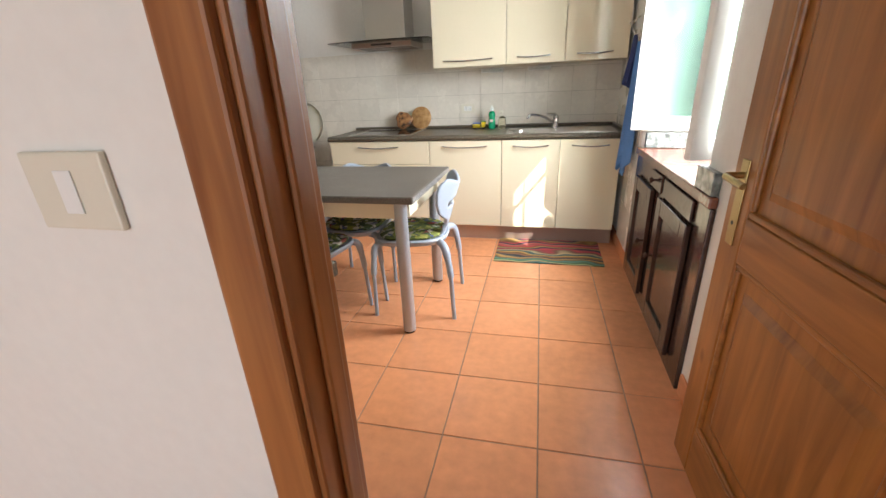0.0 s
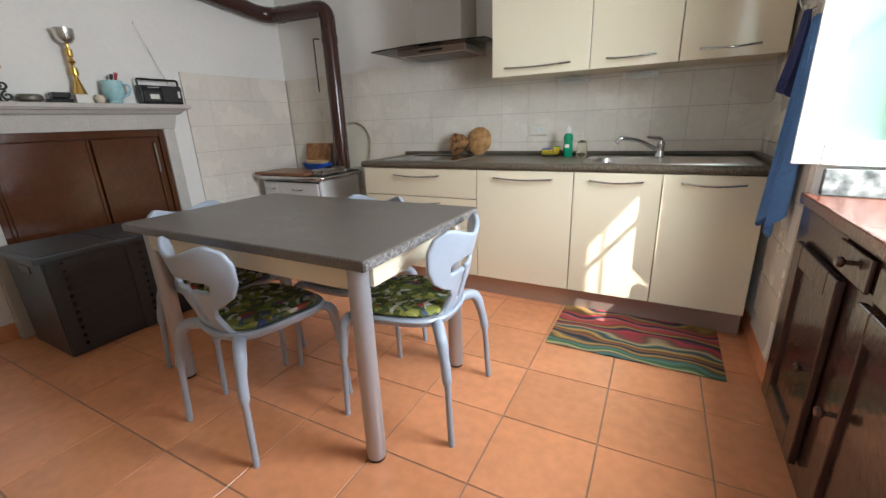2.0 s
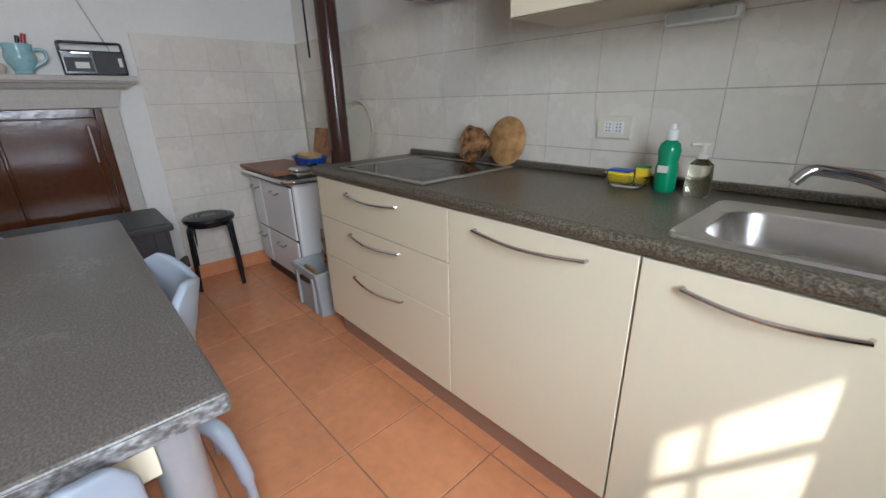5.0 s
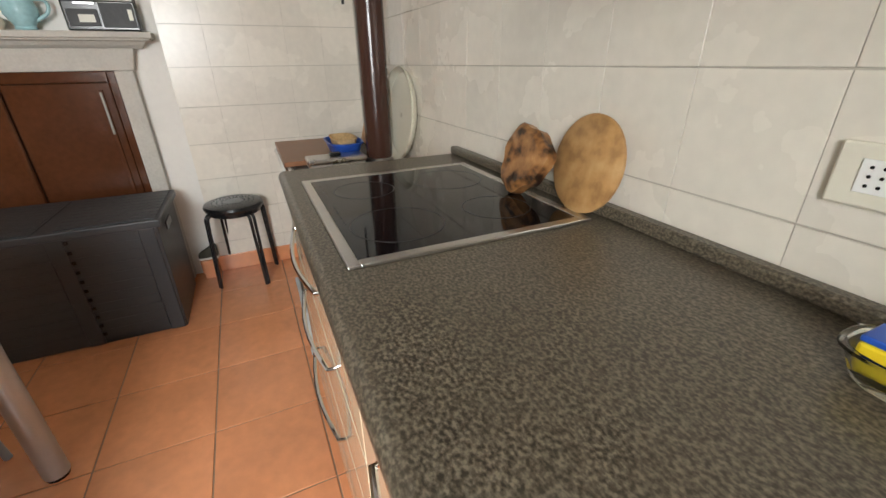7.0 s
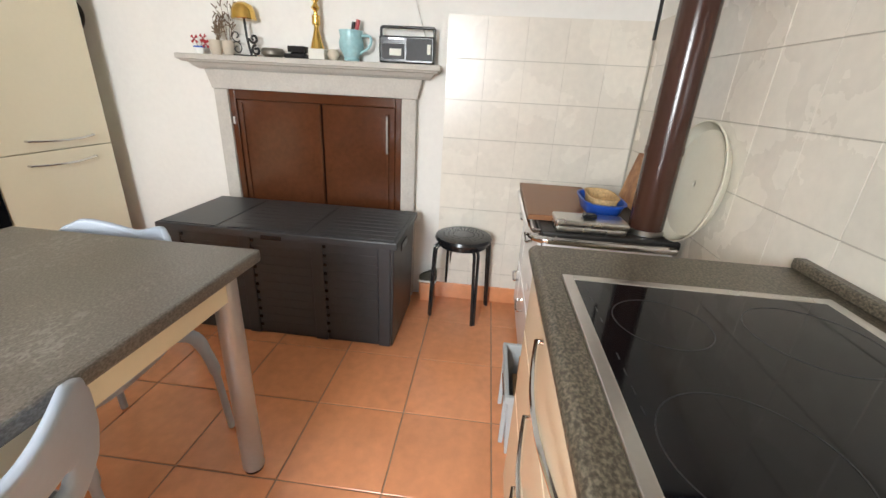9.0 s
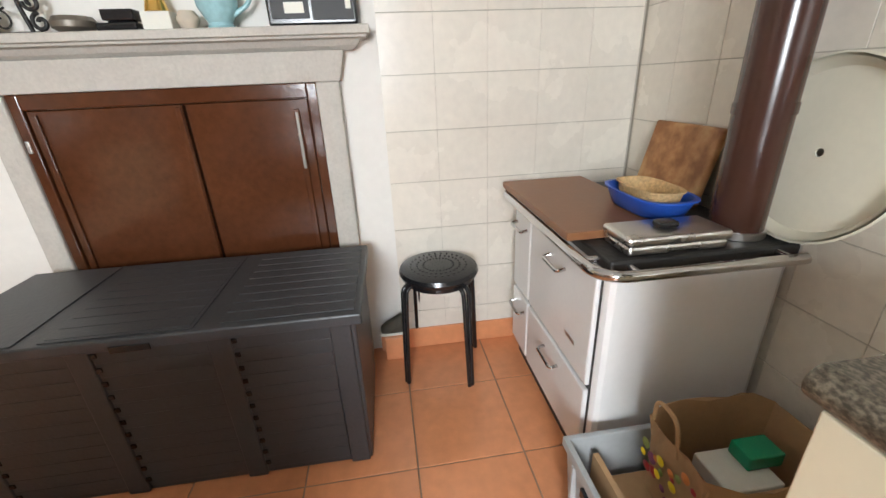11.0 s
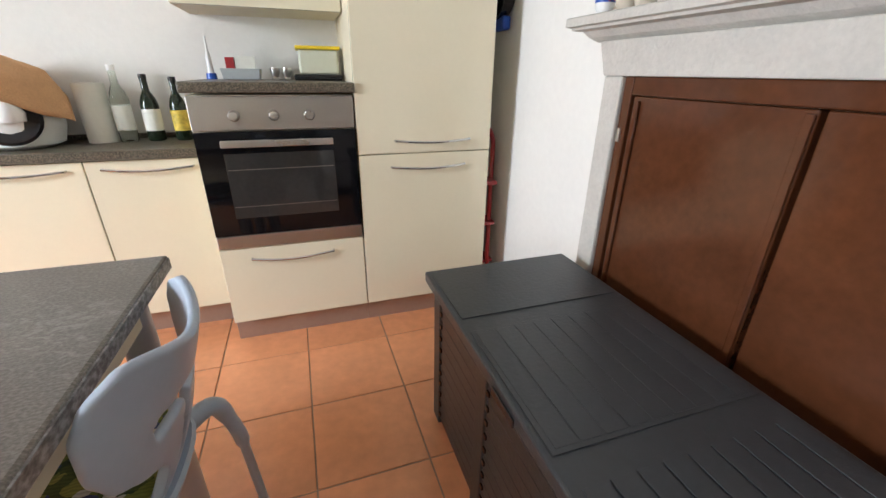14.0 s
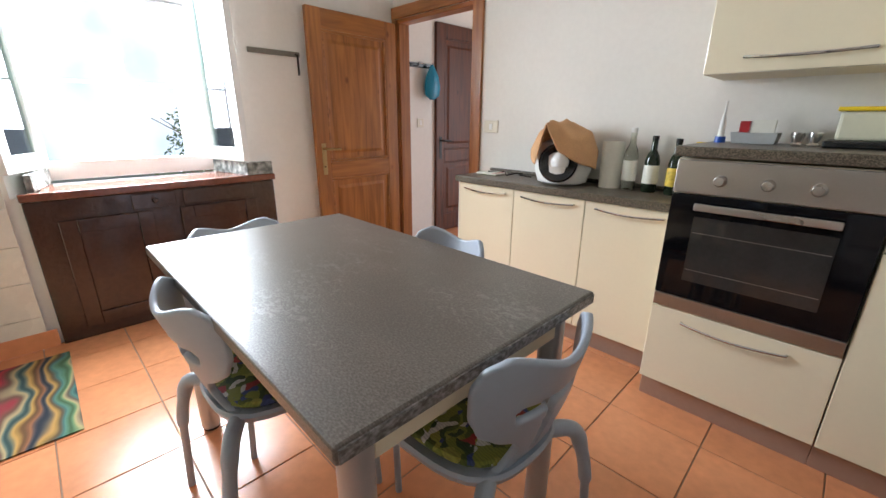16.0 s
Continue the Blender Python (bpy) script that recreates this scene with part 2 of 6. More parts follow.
PLASTER = material("plaster", (0.80, 0.78, 0.73), 0.85, vary=0.04, scale=2.5, fine=35, bump=0.12)
CEIL = material("ceiling_paint", (0.82, 0.81, 0.78), 0.9, vary=0.03, scale=2, bump=0.08)
TERRA = material("terracotta", (0.70, 0.292, 0.135), 0.24, vary=0.17, scale=4, fine=22, bump=0.04, per=0.06, spec=0.55)
SOIL = material("garden_soil", (0.12, 0.12, 0.07), 0.95, vary=0.35, scale=1.5, fine=12, bump=0.3)
GROUT = material("floor_grout", (0.30, 0.20, 0.13), 0.9, vary=0.2, scale=10)
WALLTILE = material("glazed_tile", (0.74, 0.69, 0.60), 0.27, vary=0.085, scale=4, fine=30, bump=0.03, per=0.025)
WGROUT = material("wall_grout", (0.47, 0.43, 0.36), 0.9, vary=0.1)
CREAM = material("cream_gloss", (0.80, 0.725, 0.535), 0.16, vary=0.02, scale=3, bump=0.0, coat=0.5)
CREAMM = material("cream_matt", (0.76, 0.68, 0.50), 0.5, vary=0.03, scale=3, bump=0.0)
KICK = material("kick_aluminium", (0.42, 0.34, 0.29), 0.35, 0.6, vary=0.05)
TOP = speckled("worktop_laminate", (0.045, 0.036, 0.024), (0.102, 0.084, 0.058), (0.20, 0.168, 0.122), 0.33, 215.0, 0.12, (0.8, 1.0, 1.0))
TABLETOP = speckled("table_laminate", (0.094, 0.080, 0.066), (0.128, 0.111, 0.093), (0.185, 0.165, 0.142), 0.31, 270.0, 0.06, (0.6, 1.0, 1.0), 0.35)
EDGE = speckled("worktop_edge", (0.085, 0.077, 0.072), (0.18, 0.168, 0.16), (0.33, 0.32, 0.31), 0.3, 110, 0.05, (0.7, 0.7, 1.2))
STEEL = material("steel", (0.62, 0.60, 0.57), 0.28, 1.0, vary=0.05, scale=3, fine=90, bump=0.01)
BRUSHED = material("brushed_steel", (0.52, 0.495, 0.465), 0.32, 1.0, vary=0.05, scale=3, fine=120, bump=0.02)
CHROME = material("chrome", (0.58, 0.57, 0.56), 0.07, 1.0, vary=0.03, bump=0.0)
BLACKGLASS = material("black_glass", (0.004, 0.004, 0.005), 0.06, vary=0.1, bump=0.0, spec=0.3)
HOBMARK = material("hob_mark", (0.016, 0.016, 0.017), 0.3, vary=0.05, bump=0.0)
BLACKPAINT = material("black_lacquer", (0.012, 0.012, 0.013), 0.22, vary=0.1, bump=0.01)
IRON = material("cast_iron", (0.015, 0.014, 0.013), 0.5, vary=0.3, scale=20, bump=0.15)
ENAMEL = material("white_enamel", (0.78, 0.78, 0.77), 0.18, vary=0.03, scale=5, bump=0.01)
BROWNPIPE = material("brown_enamel", (0.055, 0.022, 0.015), 0.2, vary=0.1, scale=6, bump=0.02)
BROWNPAINT = material("brown_gloss_paint", (0.085, 0.029, 0.012), 0.13, vary=0.25, scale=5, fine=40, bump=0.06)
DARKPAINT = material("dark_brown_paint", (0.046, 0.020, 0.013), 0.16, vary=0.3, scale=6, fine=40, bump=0.22, coat=0.3)
LEDGEPAINT = material("worn_red_brown_paint", (0.17, 0.055, 0.03), 0.14, vary=0.4, scale=14, fine=60, bump=0.25, coat=0.4)
STONE = material("grey_stone", (0.52, 0.49, 0.44), 0.8, vary=0.12, scale=10, fine=80, bump=0.25)
MARBLE = speckled("grey_marble", (0.08, 0.09, 0.085), (0.2, 0.22, 0.21), (0.42, 0.44, 0.42), 0.2, 22, 0.02)
CHESTM = material("grey_plastic", (0.040, 0.043, 0.047), 0.40, vary=0.15, scale=9, fine=90, bump=0.1)
CHAIRM = material("grey_blue_plastic", (0.36, 0.405, 0.47), 0.38, vary=0.04, scale=6, bump=0.02)
LEGM = material("silver_paint", (0.44, 0.45, 0.47), 0.35, 0.5, vary=0.05, bump=0.02)
WHITEM = material("white_paint", (0.82, 0.82, 0.79), 0.35, vary=0.03, scale=5, bump=0.03)
PLATE = material("ivory_plastic", (0.74, 0.70, 0.58), 0.4, vary=0.02, bump=0.0)
PINEV = wood("pine_upright", (0.20, 0.072, 0.014), (0.43, 0.168, 0.036), 2, 0.34, 0.8, 0.08)
PINEH = wood("pine_rail", (0.20, 0.072, 0.015), (0.42, 0.165, 0.036), 1, 0.34, 0.8, 0.08, knots=False)
PINEX = wood("pine_head", (0.22, 0.08, 0.02), (0.47, 0.20, 0.065), 0, 0.3, knots=False)
CASING = wood("stained_casing", (0.22, 0.075, 0.02), (0.42, 0.17, 0.05), 2, 0.35, knots=False)
DARKWOOD = wood("dark_wood", (0.05, 0.014, 0.005), (0.15, 0.042, 0.014), 2, 0.5, coat=0.0)
BOARDW = speckled("board_wood", (0.26, 0.10, 0.03), (0.42, 0.19, 0.065), (0.55, 0.32, 0.14), 0.5, 15.0, 0.1)
BURL = speckled("burl_wood", (0.022, 0.009, 0.005), (0.27, 0.12, 0.04), (0.42, 0.22, 0.085), 0.4, 26.0, 0.3)
BIRCH = speckled("birch_wood", (0.33, 0.17, 0.06), (0.46, 0.255, 0.095), (0.54, 0.33, 0.145), 0.5, 24.0, 0.08)
CHIPB = material("brown_laminate", (0.25, 0.108, 0.045), 0.4, vary=0.1, scale=6, bump=0.03)
FLORAL = floral("floral_cotton")
RUG = rug_print("rug_weave")
BLUECLOTH = material("blue_terry", (0.12, 0.27, 0.58), 0.95, vary=0.15, scale=12, fine=140, bump=0.6)
NAVYCLOTH = material("navy_terry", (0.05, 0.07, 0.20), 0.95, vary=0.15, scale=12, fine=140, bump=0.5)
PEACH = material("peach_towel", (0.62, 0.36, 0.18), 0.95, vary=0.15, scale=14, fine=150, bump=0.5)
PANE = pane("window_glass")
HOODGLASS = pane("smoked_glass", (0.78, 0.82, 0.79))
CLEAR = glassy("clear_plastic", (0.9, 0.93, 0.9), 0.1)
GREENB = material("green_soap", (0.01, 0.28, 0.13), 0.15, vary=0.05, bump=0)
DARKBOTTLE = material("dark_bottle", (0.012, 0.02, 0.01), 0.08, vary=0.05, bump=0)
LABEL = material("paper_label", (0.75, 0.74, 0.66), 0.7, vary=0.05)
YELLOW = material("yellow_plastic", (0.80, 0.58, 0.02), 0.35, vary=0.05, bump=0)
REDM = material("red_paint", (0.36, 0.02, 0.025), 0.3, vary=0.08, bump=0.01)
BLUEP = material("blue_plastic", (0.02, 0.09, 0.45), 0.3, vary=0.05, bump=0)
TEALP = material("teal_plastic", (0.01, 0.22, 0.36), 0.35, vary=0.1, bump=0.02)
WICKER = material("wicker", (0.60, 0.40, 0.19), 0.7, vary=0.3, scale=60, fine=120, bump=0.6)
CARD = material("cardboard", (0.42, 0.26, 0.13), 0.85, vary=0.1, scale=8, bump=0.1)
GOLD = material("gilt", (0.70, 0.46, 0.13), 0.2, 1.0, vary=0.1, bump=0.01)
PEWTER = material("pewter", (0.20, 0.18, 0.15), 0.45, 0.7, vary=0.2, scale=20)
CRATEP = material("grey_crate", (0.40, 0.42, 0.42), 0.5, vary=0.08, bump=0.05)
TRAY = material("cream_tray", (0.74, 0.71, 0.58), 0.3, vary=0.04, bump=0.01)
CERAMIC = material("pale_blue_ceramic", (0.33, 0.55, 0.58), 0.2, vary=0.2, scale=18, bump=0.0)
CLAY = material("light_clay", (0.55, 0.48, 0.38), 0.7, vary=0.1)
TWIG = material("dry_twig", (0.16, 0.11, 0.07), 0.9, vary=0.2)
BRASS = material("aged_brass", (0.42, 0.31, 0.14), 0.3, 1.0, vary=0.15, bump=0.02)


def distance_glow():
    """A glowing pale backdrop for the overexposed far garden, mottled with noise."""
    m, nt, b, mp = tex_base("far_garden_glow", 1.0)
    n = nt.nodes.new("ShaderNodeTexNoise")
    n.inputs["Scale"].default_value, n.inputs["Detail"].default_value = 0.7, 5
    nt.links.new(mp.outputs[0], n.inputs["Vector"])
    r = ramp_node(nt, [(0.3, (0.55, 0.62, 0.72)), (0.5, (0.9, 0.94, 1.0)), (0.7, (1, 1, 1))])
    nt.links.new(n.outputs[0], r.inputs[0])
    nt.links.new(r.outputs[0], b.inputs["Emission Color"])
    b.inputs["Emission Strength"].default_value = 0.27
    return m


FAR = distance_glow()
LEAF = material("leaf_green", (0.09, 0.12, 0.04), 0.6, vary=0.3, scale=9)


# ---- mesh helpers ----
def box(bm, x0, x1, y0, y1, z0, z1):
    v = [bm.verts.new(p) for p in ((x0, y0, z0), (x1, y0, z0), (x1, y1, z0), (x0, y1, z0), (x0, y0, z1), (x1, y0, z1), (x1, y1, z1), (x0, y1, z1))]
    for f in ((3, 2, 1, 0), (4, 5, 6, 7), (0, 1, 5, 4), (1, 2, 6, 5), (2, 3, 7, 6), (3, 0, 4, 7)):
        bm.faces.new([v[i] for i in f])
    return v


def loft(bm, rings, caps=True, closed=True):
    """Skin a list of rings of points, each with the same count."""
    vs = [[bm.verts.new(p) for p in r] for r in rings]
    n = len(vs[0])
    for a, b in zip(vs, vs[1:]):
        for i in range(n if closed else n - 1):
            j = (i + 1) % n
            bm.faces.new((a[i], a[j], b[j], b[i]))
    if caps:
        bm.faces.new(list(reversed(vs[0])))
        bm.faces.new(vs[-1])
    return vs


def lathe(bm, c, profile, n=24, axis=2, caps=True):
    """Turn (radius, height) pairs round an axis through c."""
    rings = []
    for r, h in profile:
        ring = []
        for i in range(n):
            a = 2 * math.pi * i / n
            p = [r * math.cos(a), r * math.sin(a), h]
            if axis == 0:
                p = [h, p[0], p[1]]
            elif axis == 1:
                p = [p[1], h, p[0]]
            ring.append((c[0] + p[0], c[1] + p[1], c[2] + p[2]))
        rings.append(ring)
    loft(bm, rings, caps)


def tube(bm, pts, rad, n=10):
    """A round bar along points; rad is a number or one per point."""
    pts = [Vector(p) for p in pts]
    rad = rad if isinstance(rad, (list, tuple)) else [rad] * len(pts)
    up, rings = None, []
    for i, p in enumerate(pts):
        d = (pts[min(i + 1, len(pts) - 1)] - pts[max(i - 1, 0)]).normalized()
        if up is None:
            up = d.orthogonal().normalized()
        up = (up - d * up.dot(d)).normalized()
        s = d.cross(up)
        rings.append([p + (up * math.cos(2 * math.pi * k / n) + s * math.sin(2 * math.pi * k / n)) * rad[i] for k in range(n)])
    loft(bm, rings)


def bend(pts, radius=0.04, steps=5):
    """Round the corners of a polyline."""
    pts = [Vector(p) for p in pts]
    out = [pts[0]]
    for a, b, c in zip(pts, pts[1:], pts[2:]):
        u, v = (a - b), (c - b)
        r = min(radius, u.length * 0.49, v.length * 0.49)
        p, q = b + u.normalized() * r, b + v.normalized() * r
        for i in range(steps + 1):
            t = i / steps
            out.append(p * (1 - t) ** 2 + b * 2 * t * (1 - t) + q * t * t)
    return out + [pts[-1]]


def mesh_ob(name, bm, mat, parent=None, bevel=0.0, smooth=False, label="", seg=2, local=False):
    """An object of bm. Its points are in the world's axes, or in the parent's own for nested and local parts."""
    if parent is not None and not (local or parent.parent is not None):
        bmesh.ops.translate(bm, verts=bm.verts, vec=-parent.location)
    bmesh.ops.recalc_face_normals(bm, faces=bm.faces)
    me = bpy.data.meshes.new(name)
    bm.to_mesh(me)
    bm.free()
    me.materials.append(mat)
    ob = new(name, me)
    ob.parent = parent
    if smooth:
        me.shade_smooth()
        me.set_sharp_from_angle(angle=radians(40))
    if bevel:
        b = ob.modifiers.new("soft_edges", "BEVEL")
        b.width, b.segments, b.limit_method = bevel, seg, "ANGLE"
    if label:
        ob["label"] = label
    return ob


def boxes(name, mat, parent, *bs, bevel=0.002, label=""):
    bm = bmesh.new()
    for b in bs:
        box(bm, *b)
    return mesh_ob(name, bm, mat, parent, bevel, label=label)


def turned(name, mat, parent, c, profile, n=24, axis=2, label=""):
    bm = bmesh.new()
    lathe(bm, c, profile, n, axis)
    return mesh_ob(name, bm, mat, parent, smooth=True, label=label)


def bars(name, mat, parent, *runs, n=10, label=""):
    bm = bmesh.new()
    for pts, r in runs:
        tube(bm, pts, r, n)
    return mesh_ob(name, bm, mat, parent, smooth=True, label=label)


def thing(name, at, label, category, group="", kind=""):
    e = new(name)
    e.location = at
    e.empty_display_size = 0.1
    return tagged(e, label, category, group, kind)


def setting(name, mat, *bs, label="", bevel=0.0, cat="wall"):
    return tagged(boxes(name, mat, None, *bs, bevel=bevel), label, cat, kind="structure")


# ---- the shell of the kitchen and hall ----
XW, XE, YS, YN, ZC = -3.45, 0.33, 1.66, 5.115, 2.75
floor = setting("floor", GROUT, (XW - 0.3, 1.6, -0.7, YN + 0.3, -0.12, -0.004), label="terracotta tiled kitchen floor with darker grout", cat="floor")
# runs on unseen beyond the east wall, so its edge cuts the sun patch
setting("ceiling", CEIL, (XW - 0.3, 1.366, -0.7, YN + 0.3, ZC, ZC + 0.15), label="plain white plastered ceiling, extended outside to trim the sun", cat="ceiling")
wall_n = setting("wall_north", PLASTER, (XW - 0.3, 1.0, YN, YN + 0.25, 0, ZC), label="off-white plastered wall with a tiled lower part")
wall_w = setting("wall_west", PLASTER, (XW - 0.3, XW, -0.7, YN, 0, ZC), label="off-white plastered wall round a stone fireplace")
# door opening from x -0.53 to 0.27
setting("wall_south", PLASTER, (XW, -0.555, 1.57, YS, 0, ZC), (0.27, 1.3, 1.57, YS, 0, ZC), (-0.555, 0.27, 1.57, YS, 1.975, ZC), label="white plastered wall with a doorway")
# the window's niche is splayed through the thick east wall
ND, NT, WX = 0.845, 2.2, 0.70


def east_wall():
    bm = bmesh.new()
    XO = 0.78
    box(bm, XE, XO, YS, 2.86, 0, ZC)
    box(bm, XE, XO, 4.17, YN, 0, ZC)
    box(bm, XE + 0.02, XO, 2.86, 4.17, 0, 0.82)
    box(bm, XE, XO, 2.86, 4.17, NT, ZC)
    loft(bm, [[(XE, 2.86, 0.82), (XE + 0.001, 2.93, 0.82), (XO, 3.03, 0.82), (XO, 2.86, 0.82)], [(XE, 2.86, NT), (XE + 0.001, 2.93, NT), (XO, 3.03, NT), (XO, 2.86, NT)]])
    loft(bm, [[(XE, 4.17, 0.82), (XE + 0.001, 4.095, 0.82), (XO, 3.95, 0.82), (XO, 4.17, 0.82)], [(XE, 4.17, NT), (XE + 0.001, 4.095, NT), (XO, 3.95, NT), (XO, 4.17, NT)]])
    return tagged(mesh_ob("wall_east", bm, PLASTER), "off-white plastered thick wall with a window niche", "wall", kind="structure")


wall_e = east_wall()
# hall behind the kitchen
setting("wall_hall_east", PLASTER, (0.62, 0.87, -0.7, 1.569, 0, ZC), label="white plastered hall wall")
# the opening in this unseen wall is made up to let sky light in
setting("wall_hall_south", PLASTER, (XW, -1.5, -0.9, -0.7, 0, ZC), (-0.5, 1.55, -0.9, -0.7, 0, ZC), (-1.5, -0.5, -0.9, -0.7, 2.15, ZC), label="white plastered hall wall with an added unseen opening")
# the garden's ground, and a glowing backdrop in place of its distance
setting("ground", SOIL, (1.6, 60, -40, 45, -0.5, -0.4), label="bare garden ground outside", cat="ground")
setting("backdrop", FAR, (14.0, 14.2, -30, 36, -0.4, 7.5), label="glowing pale backdrop for the garden distance", cat="backdrop")

# terracotta skirting
boxes_sk = [(XW, XW + 0.026, 4.0, YN, 0, 0.10), (XW, XW + 0.012, YS, 2.82, 0, 0.10), (XE - 0.012, XE, 4.075, YN, 0, 0.10), (XE - 0.012, XE, YS, 2.77, 0, 0.10), (XW + 0.026, -2.1, YN - 0.022, YN, 0, 0.10)]
setting("baseboard", TERRA, *boxes_sk, label="terracotta tile skirting", bevel=0.003, cat="baseboard")

# door casing: head and two sides, both faces and the lining
for nm, mt, b in (("door_casing", CASING, [(-0.645, -0.555, YS, YS + 0.022, 0, 1.975), (-0.618, -0.555, 1.548, 1.57, 0, 1.975), (-0.557, -0.545, 1.56, YS + 0.008, 0, 1.975),
                                           (-0.545, -0.535, 1.60, 1.64, 0, 1.945),
                                           (0.27, 0.325, YS, YS + 0.018, 0, 1.975), (0.27, 0.36, 1.548, 1.57, 0, 1.975), (0.245, 0.272, 1.56, YS + 0.004, 0, 1.975)]),
                  ("door_head", PINEX, [(-0.645, 0.325, YS + 0.001, YS + 0.024, 1.975, 2.06), (-0.618, 0.36, 1.546, 1.569, 1.975, 2.06), (-0.555, 0.27, 1.56, YS + 0.006, 1.945, 1.975)])):
    setting(nm, mt, *b, label="brown stained wooden door casing", bevel=0.006, cat="door casing")


# ---- doors ----
def panelled_door(name, at, turn, width, height, woodv, woodh, metal, label, handle_at=0.94):
    """A two-panel door; hinge at the origin, the leaf runs along local +y, its face towards -x."""
    e = thing(name, (0, 0, 0), label, "door")
    th, st = 0.04, 0.11
    mid0, mid1 = 0.775, 0.90
    for b in ((0, st), (width - st, width)):
        boxes("stile", woodv, e, (0, th, b[0], b[1], 0.01, height), bevel=0.004)
    for z0, z1 in ((0.01, 0.19), (mid0, mid1), (height - 0.13, height)):
        boxes("rail", woodh, e, (0.0005, th - 0.0005, st, width - st, z0, z1), bevel=0.004)
    for z0, z1 in ((0.19, mid0), (mid1, height - 0.13)):
        bm = bmesh.new()
        box(bm, 0.014, 0.028, st - 0.004, width - st + 0.004, z0 - 0.004, z1 + 0.004)
        a = [(0.014, st + 0.05, z0 + 0.06), (0.014, width - st - 0.05, z0 + 0.06), (0.014, width - st - 0.05, z1 - 0.06), (0.014, st + 0.05, z1 - 0.06)]
        m = [(0.004, st + 0.075, z0 + 0.085), (0.004, width - st - 0.075, z0 + 0.085), (0.004, width - st - 0.075, z1 - 0.085), (0.004, st + 0.075, z1 - 0.085)]
        loft(bm, [a, m])
        mesh_ob("panel", bm, woodv, e, 0.002)
        boxes("moulding", woodh, e, (0.002, 0.016, st, width - st, z0, z0 + 0.018), (0.002, 0.016, st, width - st, z1 - 0.018, z1),
              (0.002, 0.016, st, st + 0.018, z0 + 0.018, z1 - 0.018), (0.002, 0.016, width - st - 0.018, width - st, z0 + 0.018, z1 - 0.018), bevel=0.006)
    bm = bmesh.new()
    box(bm, -0.004, 0, width - 0.075, width - 0.037, handle_at - 0.13, handle_at + 0.10)
    tube(bm, bend([(0, width - 0.056, handle_at + 0.06), (-0.05, width - 0.056, handle_at + 0.06), (-0.052, width - 0.17, handle_at + 0.055)], 0.02), 0.009)
    mesh_ob("handle", bm, metal, e, 0.002, label="brass lever handle on a long plate")
    turned("keyhole", BLACKPAINT, e, (-0.005, width - 0.056, handle_at - 0.07), [(0.006, 0.0), (0.006, 0.002)], 10, 0)
    e.matrix_basis = pose(*at, 0, 0, turn)
    return e


panelled_door("kitchen_door", (0.262, 1.69, 0), 2.3, 0.785, 1.94, PINEV, PINEH, BRASS, "open knotty pine panelled door with a brass handle")
panelled_door("hall_door", (0.585, 0.12, 0), 0, 0.8, 2.12, DARKWOOD, DARKWOOD, IRON, "closed dark brown wooden panelled hall door")


# ---- window ----
def sash(name, hinge, turn, width, label):
    """A casement leaf that hinges at the origin and runs along local +y."""
    e = thing(name, (0, 0, 0), label, "window sash", "window casements")
    h0, h1, s = 0.0, 1.19, 0.082
    boxes("frame", WHITEM, e, (-0.022, 0.022, 0, s, h0, h1), (-0.022, 0.022, width - s, width, h0, h1), (-0.022, 0.022, s, width - s, h0, h0 + s), (-0.022, 0.022, s, width - s, h1 - s, h1), bevel=0.005)
    g = boxes("pane", PANE, e, (-0.003, 0.003, s - 0.008, width - s + 0.008, h0 + s - 0.008, h1 - s + 0.008), bevel=0)
    g.visible_shadow = False
    e.matrix_basis = pose(*hinge, 0, 0, turn)
    return e


setting("window_1", WHITEM, (0.69, 0.75, 3.03, 3.95, 0.86, 0.965), (0.69, 0.75, 3.03, 3.95, 2.14, 2.2), (0.69, 0.75, 3.0, 3.055, 0.965, 2.14), (0.69, 0.75, 3.925, 3.98, 0.965, 2.14),
        label="white painted wooden window frame", bevel=0.005, cat="window")
sash("window_casement", (0.675, 3.93, 0.945), 69, 0.45, "white wooden casement swung open into the room")
sash("window_casement", (0.675, 3.07, 0.945), 104, 0.43, "white wooden casement swung open into the room")
wg = thing("window_grille", (0.82, 3.5, 0.9), "thin iron security bars outside the window", "window grille")
bars("bar", LEGM, wg, *[([(0.82, 2.98, z), (0.82, 4.0, z)], 0.007) for z in (1.42,)], ([(0.82, 2.98, 1.925), (0.82, 4.0, 1.925)], 0.012), n=8)
bars("upright", WHITEM, wg, *[([(0.82, y, 0.9), (0.82, y, 2.2)], 0.006) for y in (3.45,)], n=8)


